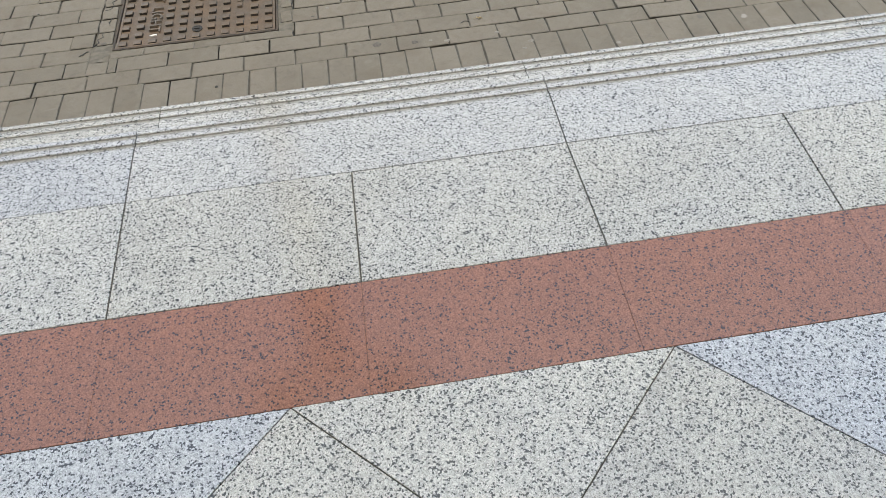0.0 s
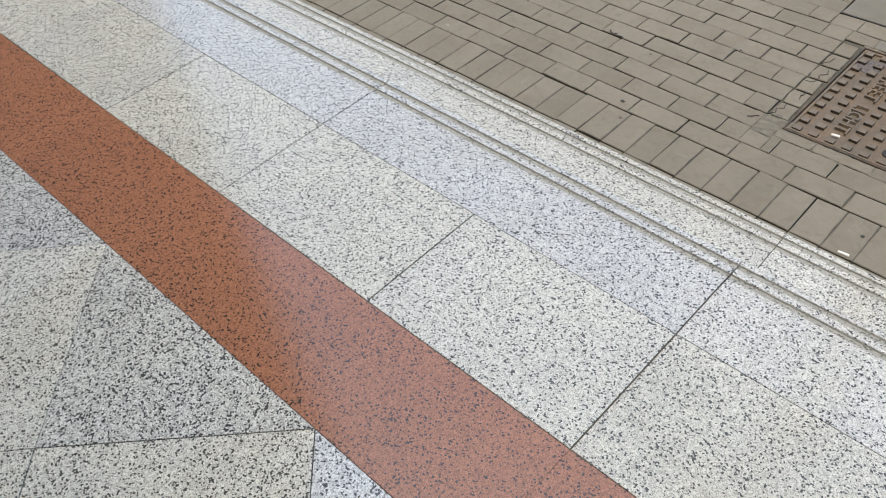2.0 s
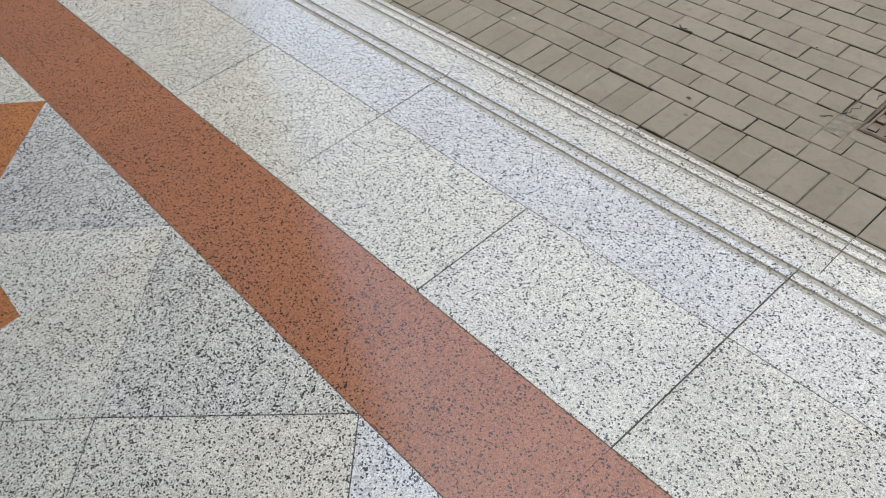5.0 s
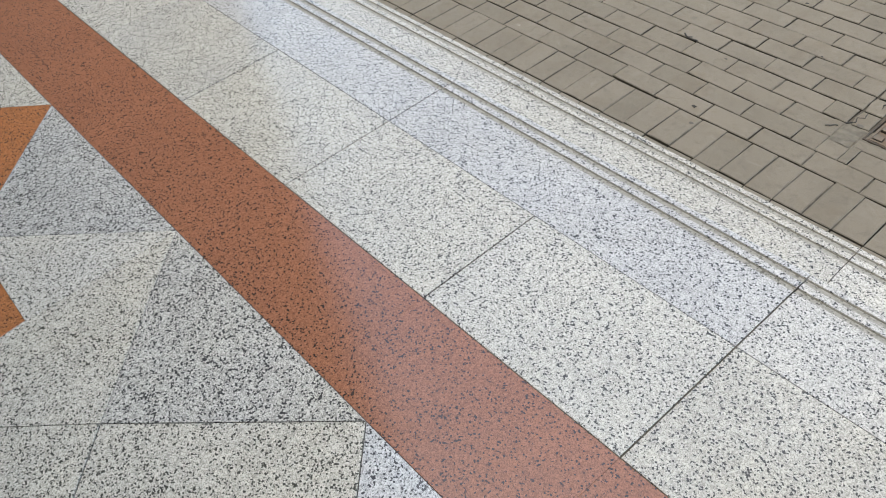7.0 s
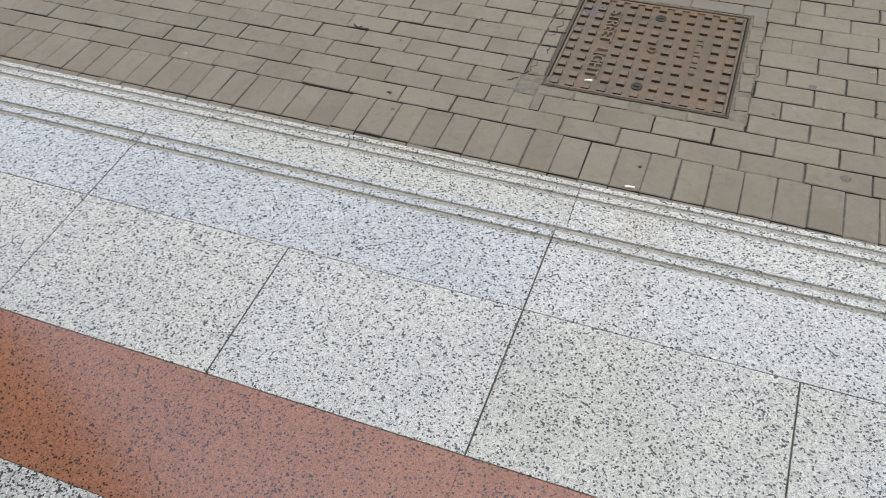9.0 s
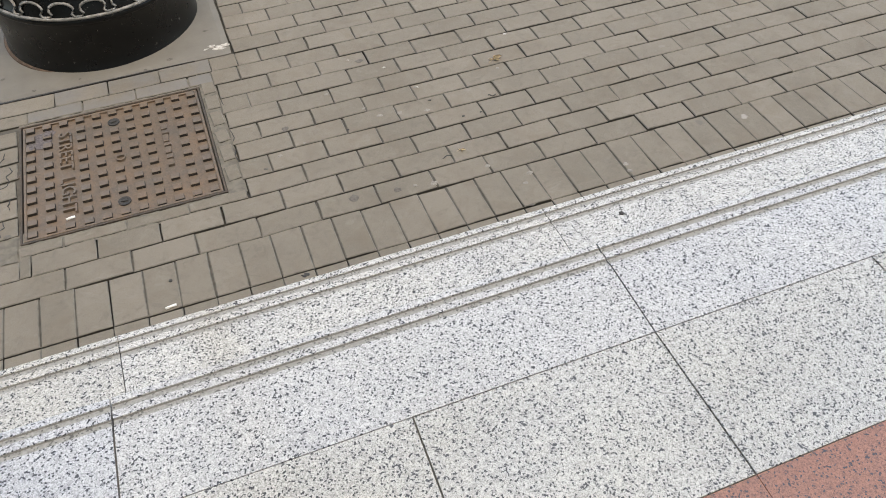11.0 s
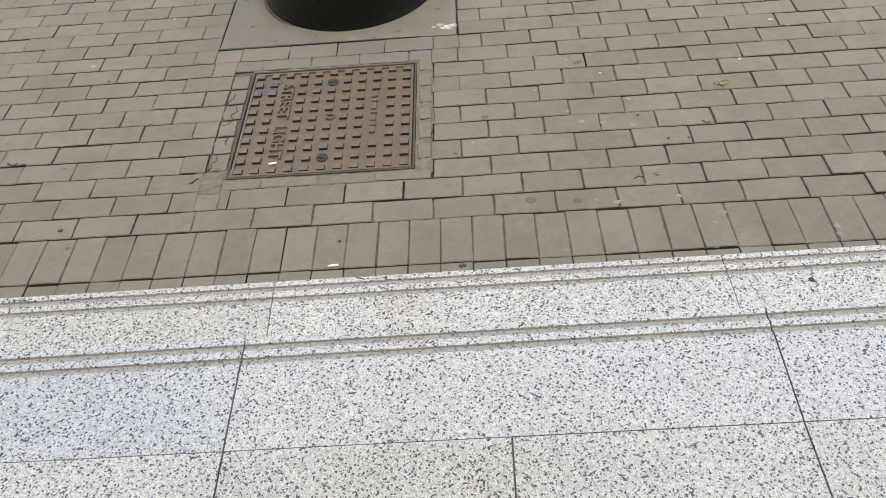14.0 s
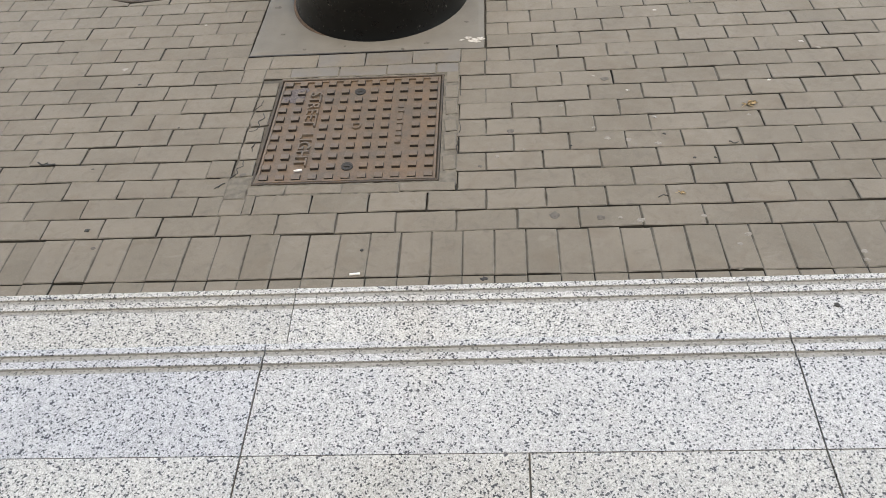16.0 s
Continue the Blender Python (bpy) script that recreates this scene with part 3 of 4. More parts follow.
bm = bmesh.new()
box(bm, a - 0.080, a - 0.001, c + 0.045, d + 0.010, -0.03, -0.0085)
part("joint_dirt", bm, dirt_mat, pavement, "dark dirt between the broken bits", PAVE)
for row in range(3, 9):
    v0, v1 = PITCH * row + 0.002 + rng.uniform(0, 0.004), PITCH * (row + 1) - 0.002 - rng.uniform(0, 0.004)
    w, e = a - 0.076 + rng.uniform(0, 0.008), a - 0.005 - rng.uniform(0, 0.005)
    mid = 0.5 * (v0 + v1) + rng.uniform(-0.02, 0.02)
    lay([(w + rng.uniform(0, 0.007), v0), (e, v0 + rng.uniform(0, 0.006)), (e - rng.uniform(0, 0.004), v1), (w + rng.uniform(0, 0.007), v1 - rng.uniform(0, 0.006)), (w - rng.uniform(0.002, 0.006), mid)], True)

# ---- walls that close the place ----
bm = bmesh.new()
box(bm, -12.0, 12.0, BACK - 0.4, BACK, -0.6, 7.0)
tagged(part("wall_south", bm, wall_mat), "plain rendered building wall behind the landing", "wall", kind="structure")
bm = bmesh.new()
box(bm, -12.0, -6.6, BACK, 2.0, -0.6, 14.0)
tagged(part("wall_west", bm, wing_mat), "plain dark wing of the building", "wall", kind="structure")

# unseen canopy, added to hold overhead skylight off the landing
bm = bmesh.new()
box(bm, X0, X1, BACK, -2.3, 4.6, 4.9)
tagged(part("ceiling", bm, wall_mat), "plain unseen canopy added to block light from overhead", "canopy", kind="structure")

# ---- the square access cover ----


def letters(text, size, m, name, parent, material, label, deep=0.0022, stretch=1.0):
    curve = bpy.data.curves.new(name, "FONT")
    curve.body, curve.size, curve.extrude = text, size, deep
    curve.align_x, curve.align_y = "CENTER", "CENTER"
    curve.resolution_u = 3
    holder = bpy.data.objects.new("holder", curve)
    scene.collection.objects.link(holder)
    bpy.context.view_layer.update()
    mesh = bpy.data.meshes.new_from_object(holder.evaluated_get(bpy.context.evaluated_depsgraph_get()))
    bpy.data.objects.remove(holder)
    bpy.data.curves.remove(curve)
    mesh.materials.clear()
    mesh.materials.append(material)
    mesh.transform(Matrix.Diagonal((stretch, 1, 1, 1)))
    return hang(name, mesh, parent, label, m)


def access_cover():
    a, b, c, d = COVER
    w, h = b - a, d - c
    base = new("access_cover")
    base.matrix_world = PAVE @ Matrix.Translation(((a + b) / 2, (c + d) / 2, -0.002))
    bm = bmesh.new()
    k = 0.007
    for x0, x1, y0, y1 in ((-w / 2, w / 2, -h / 2, -h / 2 + k), (-w / 2, w / 2, h / 2 - k, h / 2), (-w / 2, -w / 2 + k, -h / 2 + k, h / 2 - k), (w / 2 - k, w / 2, -h / 2 + k, h / 2 - k)):
        box(bm, x0, x1, y0, y1, -0.05, 0.001, 0.0015)
    # lifting lug on one side
    box(bm, -w / 2 - 0.012, -w / 2 + 0.004, 0.025, 0.06, -0.03, 0.0005, 0.003)
    part("frame", bm, frame_iron, base, "dark cast-iron frame")
    bm = bmesh.new()
    box(bm, -w / 2 + 0.0115, w / 2 - 0.0115, -h / 2 + 0.0115, h / 2 - 0.0115, -0.03, -0.0080, 0.0015)
    plate = part("plate", bm, cover_iron, base, "rust-brown cast-iron plate")
    # a raised lip all round
    for x0, x1, y0, y1 in ((-1, 1, -1, -0.972), (-1, 1, 0.972, 1), (-1, -0.972, -0.972, 0.972), (0.972, 1, -0.972, 0.972)):
        bm = bmesh.new()
        box(bm, x0 * (w / 2 - 0.0118), x1 * (w / 2 - 0.0118), y0 * (h / 2 - 0.0118), y1 * (h / 2 - 0.0118), -0.0085, -0.0008, 0.0012)
        part("lip", bm, cover_iron, plate)
    bm = bmesh.new()
    v, f = prism([(-0.0145, -0.013), (0.0145, -0.013), (0.0145, 0.013), (-0.0145, 0.013)], 0.0035, 0.014, 0.0014)
    stud = bpy.data.meshes.new("stud")
    stud.from_pydata(v, [], f)
    stud.materials.append(stud_iron)
    stud.materials.append(stud_shade)
    # stud sides coloured near-black for the shade that falls on them
    for i in range(2, 6):
        stud.polygons[i].material_index = 1
    step_x, step_y = (w - 0.075) / 10, (h - 0.07) / 10
    for i in range(11):
        for j in range(11):
            up = 10 - j
            if i == 2 and 0 < j < 10 or i == 8 and 2 < j < 8:
                continue
            if (i, j) in ((5, 1), (5, 9), (5, 5)):
                continue
            hang("stud", stud, plate, "", pose(-w / 2 + 0.0375 + i * step_x, -h / 2 + 0.035 + up * step_y, 0))
    x2, x8 = -w / 2 + 0.0375 + 2 * step_x, -w / 2 + 0.0375 + 8 * step_x
    for word, along in (("STREET", 0.115), ("LIGHT", -0.130)):
        letters(word, 0.066, pose(x2, along, -0.0035, 0, 0, -90), "lettering", plate, stud_iron, "raised capital letters", 0.0065, 1.02)
    letters("D", 0.05, pose(-w / 2 + 0.0375 + 5 * step_x + 0.006, 0.002, -0.003, 0, 0, -90), "letter", plate, stud_iron, "raised letter", 0.0048)
    bm = bmesh.new()
    y = 0.135
    for size in (0.03, 0.018, 0.04, 0.016, 0.034, 0.022, 0.03):
        box(bm, x8 - 0.014, x8 + 0.013 - size * 0.2, y - size, y, -0.008, 0.0025, 0.001)
        y -= size + 0.0085
    part("inscription", bm, cover_iron, plate, "raised bars of writing")
    for j, tilt in ((1, 15), (9, -10)):
        bm = bmesh.new()
        lathe(bm, [(0.021, -0.008), (0.021, -0.003), (0.015, -0.003), (0.012, -0.005)], 20)
        box(bm, -0.011, 0.011, -0.0035, 0.0035, -0.006, -0.001)
        part("key_hole", bm, soot_mat, plate, "dark lifting key hole", pose(-w / 2 + 0.0375 + 5 * step_x, -h / 2 + 0.035 + (10 - j) * step_y, 0, 0, 0, tilt))
    # a grey-violet smear of paint over the corner studs
    for x, y, r, z, seed in ((0.028, -0.012, 0.046, -0.0076, 1), (0.060, 0.018, 0.024, -0.0074, 5), (step_x, 0.004, 0.011, 0.0037, 8), (0.006, -step_y + 0.002, 0.010, 0.0037, 9)):
        bm = bmesh.new()
        rim = [bm.verts.new((r * (1 + 0.5 * noise.noise((2 * math.cos(t) + seed, 2 * math.sin(t), seed))) * math.cos(t), r * (1 + 0.5 * noise.noise((2 * math.cos(t) + seed, 2 * math.sin(t), seed))) * math.sin(t), 0.0)) for t in [2 * math.pi * i / 20 for i in range(20)]]
        got = bmesh.ops.extrude_face_region(bm, geom=[bm.faces.new(rim)])
        bmesh.ops.translate(bm, vec=(0, 0, 0.0006), verts=[v for v in got["geom"] if isinstance(v, bmesh.types.BMVert)])
        part("paint_smear", bm, violet_mat, plate, "grey-violet smear of paint", pose(-w / 2 + 0.0375 + x, -h / 2 + 0.035 + 9 * step_y + y, z))
    return tagged(base, "rust-brown square cast-iron street light cover set in the paving", "access cover")


access_cover()

# ---- the concrete base of the street lamp ----
a, b, c, d = PAD
bm = bmesh.new()
n_u, n_v = 40, 40
grid = []
for i in range(n_u + 1):
    col = []
    for j in range(n_v + 1):
        u, v = a + (b - a) * i / n_u, c + (d - c) * j / n_v
        rim = min(i, j, n_u - i, n_v - j) == 0
        col.append(bm.verts.new((u + (0.004 * noise.noise((9 * v, 1, 0)) if i in (0, n_u) else 0), v + (0.003 * noise.noise((9 * u, 5, 0)) if j in (0, n_v) else 0), (-0.003 if rim else 0.002) + 0.0025 * noise.noise((4 * u, 4 * v, 2)))))
    grid.append(col)
for i in range(n_u):
    for j in range(n_v):
        bm.faces.new((grid[i][j], grid[i + 1][j], grid[i + 1][j + 1], grid[i][j + 1]))
ring = [grid[i][0] for i in range(n_u)] + [grid[n_u][j] for j in range(n_v)] + [grid[i][n_v] for i in range(n_u, 0, -1)] + [grid[0][j] for j in range(n_v, 0, -1)]
under = [bm.verts.new((q.co.x, q.co.y, -0.06)) for q in ring]
for i in range(len(ring)):
    j = (i + 1) % len(ring)
    bm.faces.new((ring[i], under[i], under[j], ring[j]))
bm.faces.new(under)
tagged(part("concrete_pad", bm, concrete_mat, None, "", PAVE), "square trowelled concrete pad under the street lamp", "concrete pad")

# ---- the street lamp ----


def street_lamp():
    base = new("street_lamp")
    foot = PAVE @ Vector((0.003, 1.537, 0.0))
    base.location = foot
    bm = bmesh.new()
    lathe(bm, [(0.386, -0.02), (0.392, 0.0), (0.392, 0.012), (0.386, 0.02), (0.388, 0.212), (0.396, 0.220), (0.401, 0.230), (0.397, 0.240), (0.390, 0.246)], 96)
    part("drum", bm, paint, base, "black painted cast-iron drum", None, True)
    bm = bmesh.new()
    lathe(bm, [(0.380, -0.02), (0.403, -0.02), (0.403, 0.003), (0.399, 0.007), (0.392, 0.008)], 96)
    part("foot_ring", bm, foot_rust, base, "rusty rim where the drum meets the concrete", None, True)
    bm = bmesh.new()
    lathe(bm, [(0.390, 0.242), (0.384, 0.250), (0.362, 0.306), (0.358, 0.33), (0.352, 0.42), (0.322, 0.56), (0.262, 0.70), (0.20, 0.82), (0.165, 0.90), (0.16, 0.94), (0.178, 0.95), (0.178, 0.98), (0.14, 1.0)], 96)
    bell = part("bell", bm, paint, base, "black painted flared base of the shaft", None, True)
    bm = bmesh.new()
    lathe(bm, [(0.13, 0.98), (0.115, 1.1), (0.105, 2.0), (0.085, 4.2), (0.07, 5.3), (0.095, 5.33), (0.095, 5.42), (0.05, 5.5), (0.045, 5.95), (0.02, 6.05), (0.005, 6.2)], 40)
    part("shaft", bm, paint, base, "black painted tapering shaft", None, True)
    # two unseen lanterns on curved arms, added for a faint reflection in the polished floor
    for side in (-1, 1):
        bm = bmesh.new()
        tube(bm, [(side * 0.04, 0, 5.40), (side * 0.25, 0, 5.34), (side * 0.48, 0, 5.40), (side * 0.58, 0, 5.56)], 0.032, 10)
        part("arm", bm, paint, base, "black painted curved arm, unseen, added with the lantern", None, True)
        bm = bmesh.new()
        lathe(bm, [(0.06, 5.54), (0.13, 5.60), (0.23, 6.02), (0.25, 6.04), (0.25, 6.07), (0.12, 6.24), (0.05, 6.28), (0.03, 6.36)], 8)
        part("lantern", bm, frosted, base, "frosted pale lantern, unseen, added for its reflection", pose(side * 0.58, 0, 0))
    # a moulded ring and a row of round arches, their paint worn grey
    bm = bmesh.new()
    tube(bm, [(0.394 * math.cos(t), 0.394 * math.sin(t), 0.246) for t in [2 * math.pi * i / 72 for i in range(73)]], 0.0065, 8)
    part("moulding", bm, worn_paint, bell, "worn grey moulded ring", None, True)
    count = 21
    for k in range(count):
        mid = math.radians(270.5) + 2 * math.pi * k / count
        bm = bmesh.new()
        curve = [(-0.058, 0.003), (-0.044, 0.004)]
        for i in range(13):
            q = math.radians(216 - 252 * i / 12)
            curve.append((0.045 * math.cos(q), 0.028 + 0.024 * math.sin(q)))
        curve += [(0.044, 0.004), (0.058, 0.003)]
        pts = []
        for along, up in curve:
            r = 0.392 - 0.40 * up
            t = mid + along / r
            pts.append((r * math.cos(t), r * math.sin(t), 0.248 + up))
        tube(bm, pts, 0.0055, 6)
        part("arch_ornament", bm, worn_paint, bell, "worn grey raised arch", None, True)
    return tagged(base, "black painted cast-iron street lamp post with arched ornament", "street lamp")


street_lamp()

# ---- the round cover beyond ----


def manhole_cover():
    base = new("manhole_cover")
    base.matrix_world = PAVE @ Matrix.Translation((*ROUND, -0.002))
    bm = bmesh.new()
    lathe(bm, [(ROUND_R - 0.03, -0.04), (ROUND_R, -0.04), (ROUND_R, 0.001), (ROUND_R - 0.003, 0.003), (ROUND_R - 0.022, 0.003), (ROUND_R - 0.024, -0.006)], 72)
    part("rim", bm, frame_iron, base, "dark iron rim")
    bm = bmesh.new()
    lathe(bm, [(ROUND_R - 0.028, -0.03), (ROUND_R - 0.028, -0.002), (ROUND_R - 0.031, 0.0)], 72)
    plate = part("plate", bm, round_iron, base, "grey-green iron plate")
    v, f = prism([(-0.021, -0.007), (0.021, -0.007), (0.021, 0.007), (-0.021, 0.007)], 0.005, 0.006, 0.002)
    rib = bpy.data.meshes.new("rib")
    rib.from_pydata(v, [], f)
    rib.materials.append(round_iron)
    for i in range(-9, 10):
        for j in range(-13, 14):
            x, y = 0.056 * i + (0.028 if j % 2 else 0), 0.025 * j
            if math.hypot(x, y) < ROUND_R - 0.055 and not (abs(x) < 0.13 and abs(y) < 0.045):
                hang("rib", rib, plate, "", pose(x, y, 0, 0, 0, 0))
    bm = bmesh.new()
    for k in range(5):
        box(bm, -0.11 + 0.046 * k, -0.075 + 0.046 * k, -0.02, 0.02, -0.002, 0.004, 0.001)
    part("inscription", bm, round_iron, plate, "raised bars of writing")
    for x, y in ((0.24, -0.12), (-0.24, 0.12)):
        bm = bmesh.new()
        lathe(bm, [(0.016, -0.002), (0.016, 0.003), (0.011, 0.003), (0.009, 0.0005)], 16)
        part("key_hole", bm, soot_mat, plate, "dark lifting hole", pose(x, y, 0))
    return tagged(base, "round grey-green cast-iron manhole cover with raised ribs", "manhole cover")


manhole_cover()

# ---- litter ----


def on_pave(x, y, up=0.0):
    """A place on the paving over or under which (x, y) lies."""
    q = PAVE.inverted() @ Vector((x, y, ground(x, y)))
    return PAVE @ Vector((q.x, q.y, up))


def butt(at, turn, length=0.024):
    bm = bmesh.new()
    tube(bm, [(-length / 2, 0, 0), (-length * 0.1, 0.0005, 0), (length / 2, -0.0005, 0)], 0.0039, 10)
    ob = part("cigarette_butt", bm, paper_mat, None, "", Matrix.Translation(at) @ pose(0, 0, 0.0042, 0, 0, turn), True)
    return tagged(ob, "white cigarette butt lying on the ground", "cigarette butt", "litter")


butt(on_pave(0.135, 0.765), 8, 0.032)
butt(on_pave(-0.111, 1.267, -0.001), 12, 0.028)


def blob(name, at, radius, high, material, label, category, seed, ragged=0.45, stretch=1.0):
    bm = bmesh.new()
    rim, crest = [], []
    for i in range(18):
        t = 2 * math.pi * i / 18
        r = radius * (1 + ragged * noise.noise((2 * math.cos(t) + seed, 2 * math.sin(t), seed)))
        rim.append(bm.verts.new((stretch * r * math.cos(t), r * math.sin(t), -0.0005)))
        crest.append(bm.verts.new((0.7 * stretch * r * math.cos(t), 0.7 * r * math.sin(t), high * (1 + 0.4 * noise.noise((i, seed, 0))))))
    for i in range(18):
        j = (i + 1) % 18
        bm.faces.new((rim[i], rim[j], crest[j], crest[i]))
    bm.faces.new(crest)
    bm.faces.new(rim[::-1])
    return tagged(part(name, bm, material, None, "", Matrix.Translation(at)), label, category, "litter")


for i, (x, y, q) in enumerate(((-0.363, 2.426, 0.012), (-0.307, 2.191, 0.006), (-0.194, 2.059, 0.006), (0.322, 2.061, 0.009), (0.491, 2.215, 0.008), (0.223, 2.028, 0.005), (-0.024, 2.069, 0.004))):
    blob("tar_spot", on_pave(x, y, 0.003), q, 0.0008, dark_gum, "dark stain on the concrete pad", "stain", 70 + i, 0.8, 1.4)
blob("tar_spot", (1.432, 0.489, LOW + 0.0006), 0.008, 0.003, soot_mat, "small black spot of tar on the step", "tar spot", 1)
blob("tar_spot", on_pave(0.148, 0.869, 0.001), 0.006, 0.002, soot_mat, "tiny black speck on the paving", "tar spot", 4)
for i, (x, y, q, w) in enumerate(((0.522, 2.062, 0.014, 2.2), (0.495, 2.086, 0.010, 1.6), (0.545, 2.076, 0.012, 1.3), (0.468, 2.071, 0.006, 1.8))):
    blob("paint_splash", on_pave(x, y, 0.003), q, 0.001, chalk_mat, "white splash of plaster on the concrete pad", "splash", 2.3 + i, 0.9, w)
bm = bmesh.new()
tube(bm, [(-0.032, 0.012, 0.006), (-0.018, 0.002, 0.004), (0.0, -0.003, 0.003), (0.02, -0.002, 0.005), (0.034, 0.003, 0.003)], 0.0034, 7)
tube(bm, [(-0.012, 0.0, 0.004), (0.006, 0.008, 0.006)], 0.002, 6)
tagged(part("twig", bm, soot_mat, None, "", Matrix.Translation(on_pave(-1.053, 1.360, 0.0)), True), "short black twig lying in a paving joint", "twig", "litter")
for i, (x, y, q) in enumerate(((-0.845, 1.857, 0.006), (-0.607, 1.551, 0.004), (1.253, 1.249, 0.005), (1.321, 1.246, 0.004), (1.177, 1.387, 0.005), (0.527, 0.731, 0.009), (-0.782, 1.008, 0.007), (0.846, 1.343, 0.004))):
    blob("tar_spot", on_pave(x, y, 0.0012), q, 0.0012, soot_mat, "tiny black speck on the paving", "tar spot", 30 + i, 0.8, 1.3)
for i, (x, y, q) in enumerate(((0.758, 0.993, 0.017), (0.903, 0.975, 0.012), (0.641, 1.439, 0.014))):
    blob("gum_spot", on_pave(x, y, 0.0012), q, 0.0006, dark_gum, "dark flattened spot of gum on the paving", "gum spot", 50 + i, 0.35)
PALE = ((1.158, 1.488, 0.009), (0.936, 1.440, 0.008), (0.977, 1.375, 0.013), (1.048, 1.361, 0.011), (1.147, 1.335, 0.011), (0.587, 1.299, 0.010), (1.491, 1.476, 0.008), (1.336, 0.876, 0.012),
        (1.302, 0.837, 0.009), (1.646, 0.754, 0.010), (1.221, 0.965, 0.010), (0.832, 1.579, 0.008), (0.683, 1.333, 0.006), (1.650, 0.788, 0.011), (1.026, 0.956, 0.012), (0.963, 0.970, 0.008), (1.863, 1.888, 0.010))
for i, (x, y, r) in enumerate(PALE):
    blob("gum_spot", on_pave(x, y, 0.0012), 0.75 * r, 0.0006, gum_mat, "pale flattened spot of gum on the paving", "gum spot", 10 + i, 0.7, 1.3)
for i, (x, y, r) in enumerate(((1.162, 1.483, 0.006), (1.618, 1.682, 0.009), (1.811, 1.937, 0.010), (1.290, 2.236, 0.010), (1.089, 1.659, 0.008), (0.975, 1.764, 0.007), (-0.672, 2.308, 0.010))):
    blob("plaster_speck", on_pave(x, y, 0.0012), 0.6 * r, 0.0012, chalk_mat, "white speck of dried plaster on the paving", "splash", 90 + i, 0.8, 1.5)
for i, (x, y, r) in enumerate(((1.015, 1.741, 0.012), (0.527, 1.251, 0.006), (-0.866, 1.327, 0.005), (-0.732, 0.922, 0.007), (-0.305, 1.259, 0.010), (1.273, 0.745, 0.013))):
    blob("gum_spot", on_pave(x, y, 0.0012), r, 0.0006, dark_gum, "dark flattened spot of gum on the paving", "gum spot", 110 + i, 0.6, 1.3)


def dry_leaf(at, turn, size):
    """A withered leaf, torn into lobes that curl up at their rims."""
    bm = bmesh.new()
    for lobe, spin in enumerate((0, 38, -50, 165)):
        rows, far = [], size * (0.62, 0.42, 0.40, 0.34)[lobe]
        c, q = math.cos(math.radians(spin)), math.sin(math.radians(spin))
        for i in range(9):
            t = i / 8
            half = far * 0.30 * math.sin(math.pi * (0.08 + 0.88 * t)) * (0.8 + 0.7 * noise.noise((5 * t, 2 + lobe, 1)))
            ring = []
            for k in (-1, -0.5, 0, 0.5, 1):
                x, y = far * t, k * half
                lift = 0.0012 + 0.10 * size * t * t + abs(k) * half * 0.8 + 0.05 * size * noise.noise((6 * t, k + 3 * lobe, 4))
                ring.append(bm.verts.new((c * x - q * y, q * x + c * y, max(0.001, lift))))
            rows.append(ring)
        for a, b in zip(rows, rows[1:]):
            for k in range(4):
                bm.faces.new((a[k], b[k], b[k + 1], a[k + 1]))
    bmesh.ops.solidify(bm, geom=bm.faces[:], thickness=0.0008)
    tube(bm, [(-size * 0.1, 0, 0.004), (-size * 0.25, -0.004, 0.003), (-size * 0.42, -0.010, 0.002)], 0.0008, 5)
    return tagged(part("dry_leaf", bm, leaf_mat, None, "", Matrix.Translation(at) @ pose(0, 0, 0, 0, 0, turn), True), "curled dry brown leaf on the paving", "leaf", "litter")


dry_leaf(on_pave(1.500, 1.532, 0.0), 8, 0.062)
dry_leaf(on_pave(1.171, 1.077, 0.0), -30, 0.030)

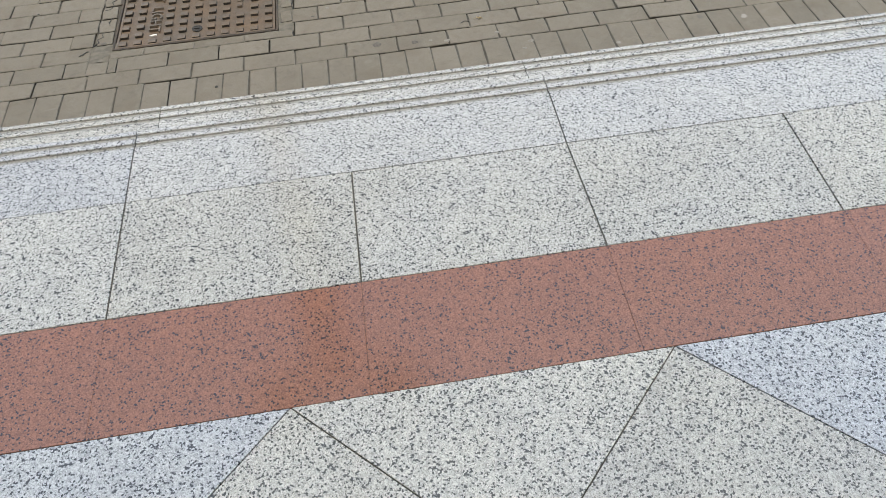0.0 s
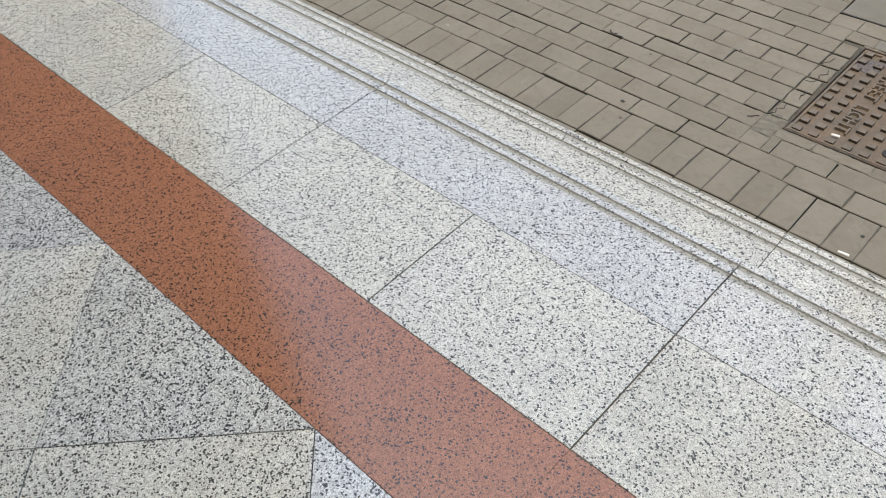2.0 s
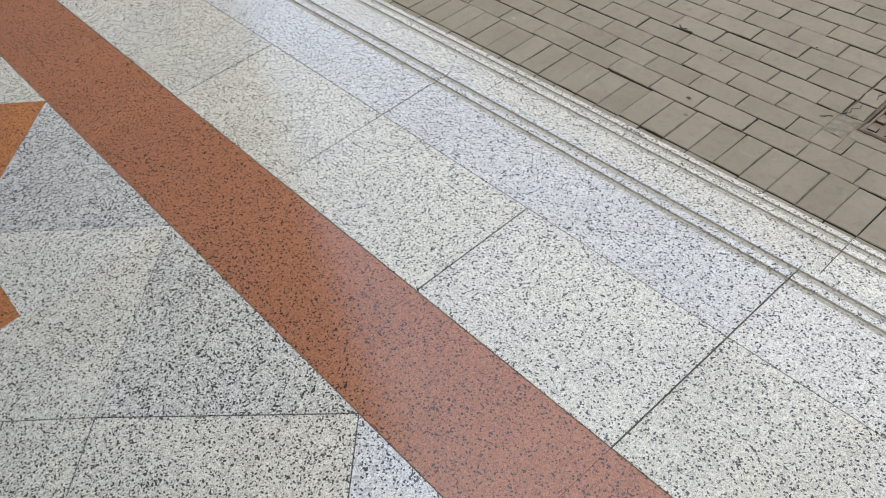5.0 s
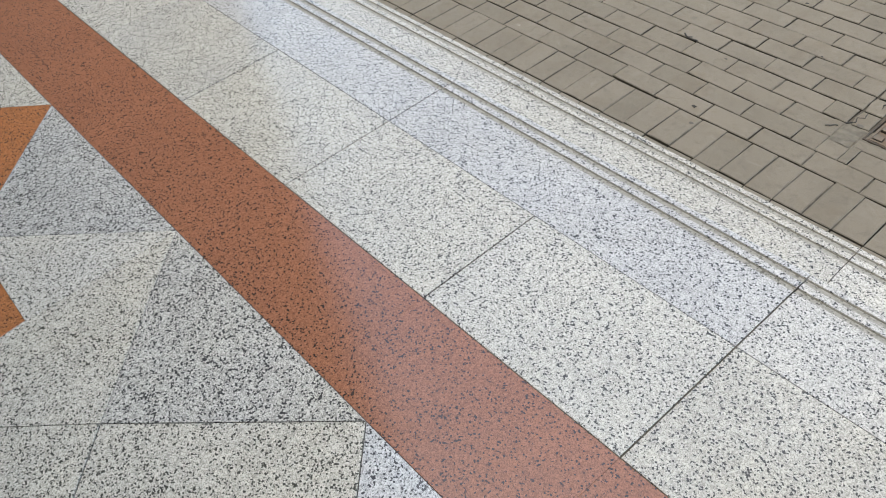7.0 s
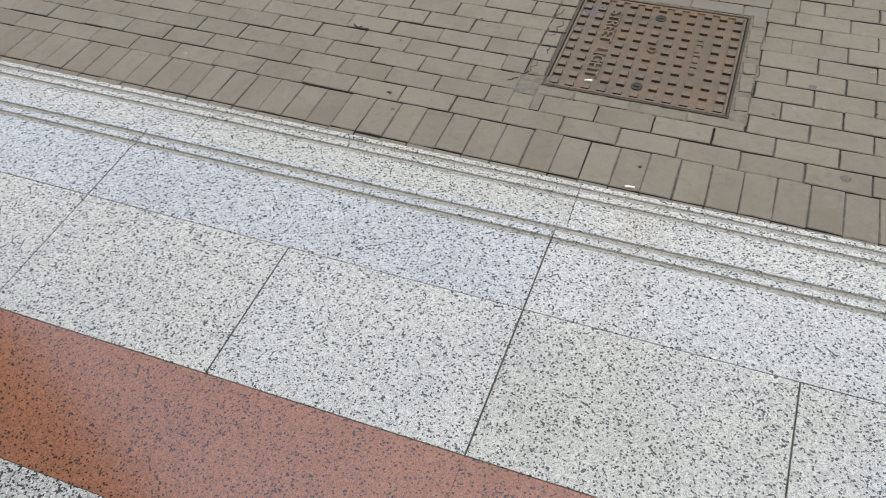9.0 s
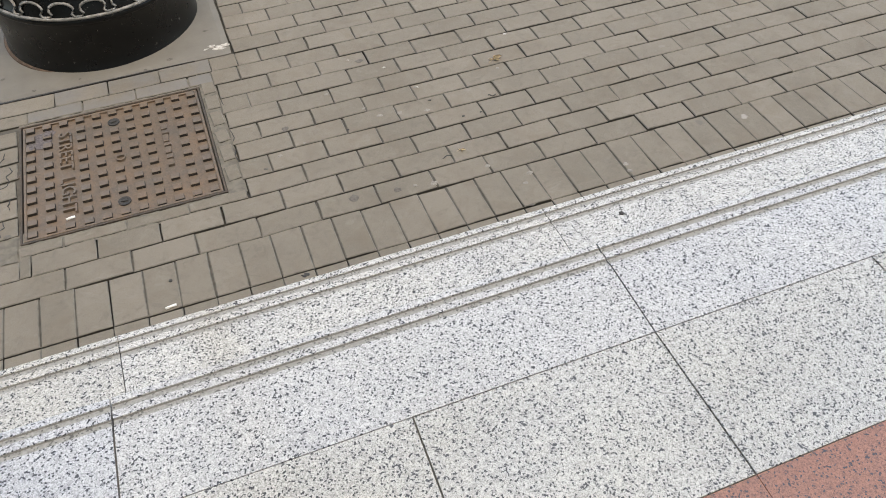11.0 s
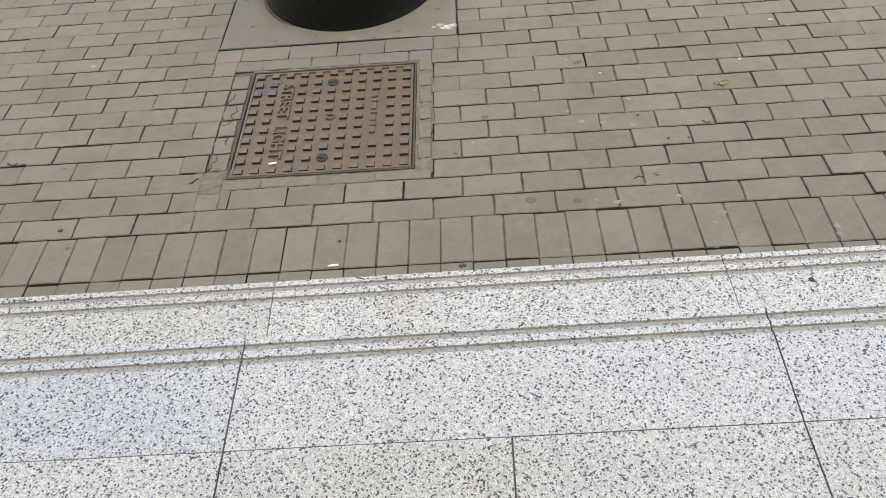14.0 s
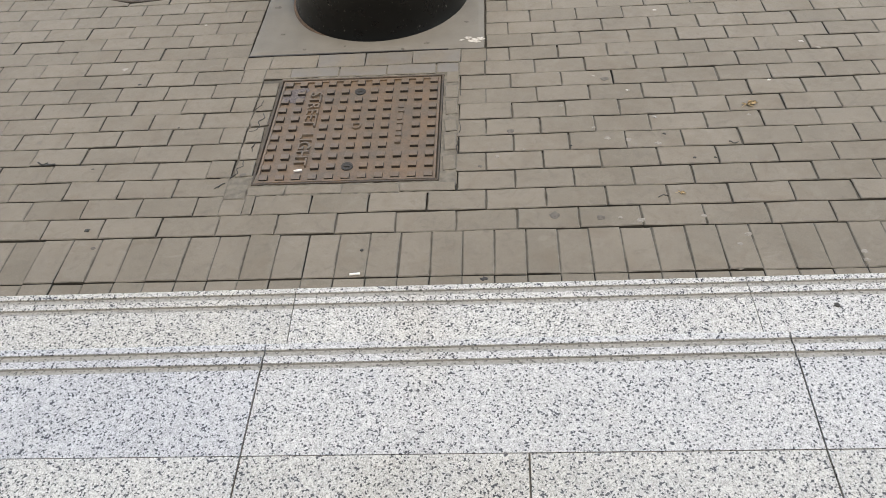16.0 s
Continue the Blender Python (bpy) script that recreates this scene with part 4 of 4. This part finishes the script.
# cracks in the blocks and the mortar beside the cover
CRACKS = [
    [(-0.350, 1.247), (-0.326, 1.268), (-0.331, 1.293), (-0.313, 1.308), (-0.317, 1.337)],
    [(-0.361, 1.220), (-0.373, 1.212), (-0.392, 1.193)], [(-0.373, 1.212), (-0.378, 1.194)],
    [(-0.294, 1.385), (-0.301, 1.412), (-0.290, 1.445)],
    [(-0.329, 1.509), (-0.305, 1.513), (-0.295, 1.537), (-0.305, 1.567), (-0.282, 1.594), (-0.294, 1.618)],
    [(-0.333, 1.647), (-0.311, 1.673), (-0.308, 1.704)],
    [(0.445, 1.135), (0.440, 1.157)], [(0.450, 1.326), (0.445, 1.369), (0.451, 1.403)], [(0.455, 1.446), (0.461, 1.475), (0.455, 1.526)], [(0.463, 1.669), (0.460, 1.710)],
    [(1.098, 1.060), (1.116, 1.069), (1.133, 1.064)], [(1.388, 1.332), (1.400, 1.320), (1.417, 1.324)],
]
for points in CRACKS:
    v, f = [], []
    fine = []
    for p, q in zip(points, points[1:]):
        for i in range(3):
            fine.append(Vector(p).lerp(Vector(q), i / 3) + Vector((rng.uniform(-0.002, 0.002), rng.uniform(-0.002, 0.002))))
    fine.append(Vector(points[-1]))
    for i, p in enumerate(fine):
        d = (fine[min(i + 1, len(fine) - 1)] - fine[max(i - 1, 0)]).normalized()
        wide = rng.uniform(0.0008, 0.0022)
        for side in (-1, 1):
            at = on_pave(p.x - side * wide * d.y, p.y + side * wide * d.x, 0.0016)
            v += [at, at - Vector((0, 0, 0.004))]
    for i in range(len(fine) - 1):
        a = 4 * i
        f += [(a, a + 4, a + 6, a + 2), (a, a + 1, a + 5, a + 4), (a + 2, a + 6, a + 7, a + 3)]
    put("crack", v, f, soot_mat, pavement, "dark jagged crack")

# the joint in front of the concrete pad has washed open
v, f = [], []
for i in range(31):
    u = PAD[0] - 0.004 + 0.028 * i
    wide = 0.0036 * (1 - (i / 31) ** 2) + 0.0009 + 0.0012 * noise.noise((3 * u, 7, 1))
    v += [PAVE @ Vector((u, PAD[2] - 0.0045 - wide, 0.0014)), PAVE @ Vector((u, PAD[2] - 0.0045 + wide, 0.0014)), PAVE @ Vector((u, PAD[2] - 0.0045, -0.012))]
for i in range(30):
    k = 3 * i
    f += [(k, k + 3, k + 4, k + 1), (k + 1, k + 4, k + 5, k + 2), (k + 2, k + 5, k + 3, k)]
put("crack", v, f, soot_mat, pavement, "dark open joint along the concrete pad")

# ---- the blocks of the pavement ----
for mesh, m in bricks:
    hang("brick", mesh, pavement, "", m)
far = tagged(put("far_bricks", rest_v, rest_f, block_mat, pavement), kind="stuff")
far.data.materials.append(edge_mat)
far.data.materials.append(sand)
far.data.polygons.foreach_set("material_index", rest_edge)
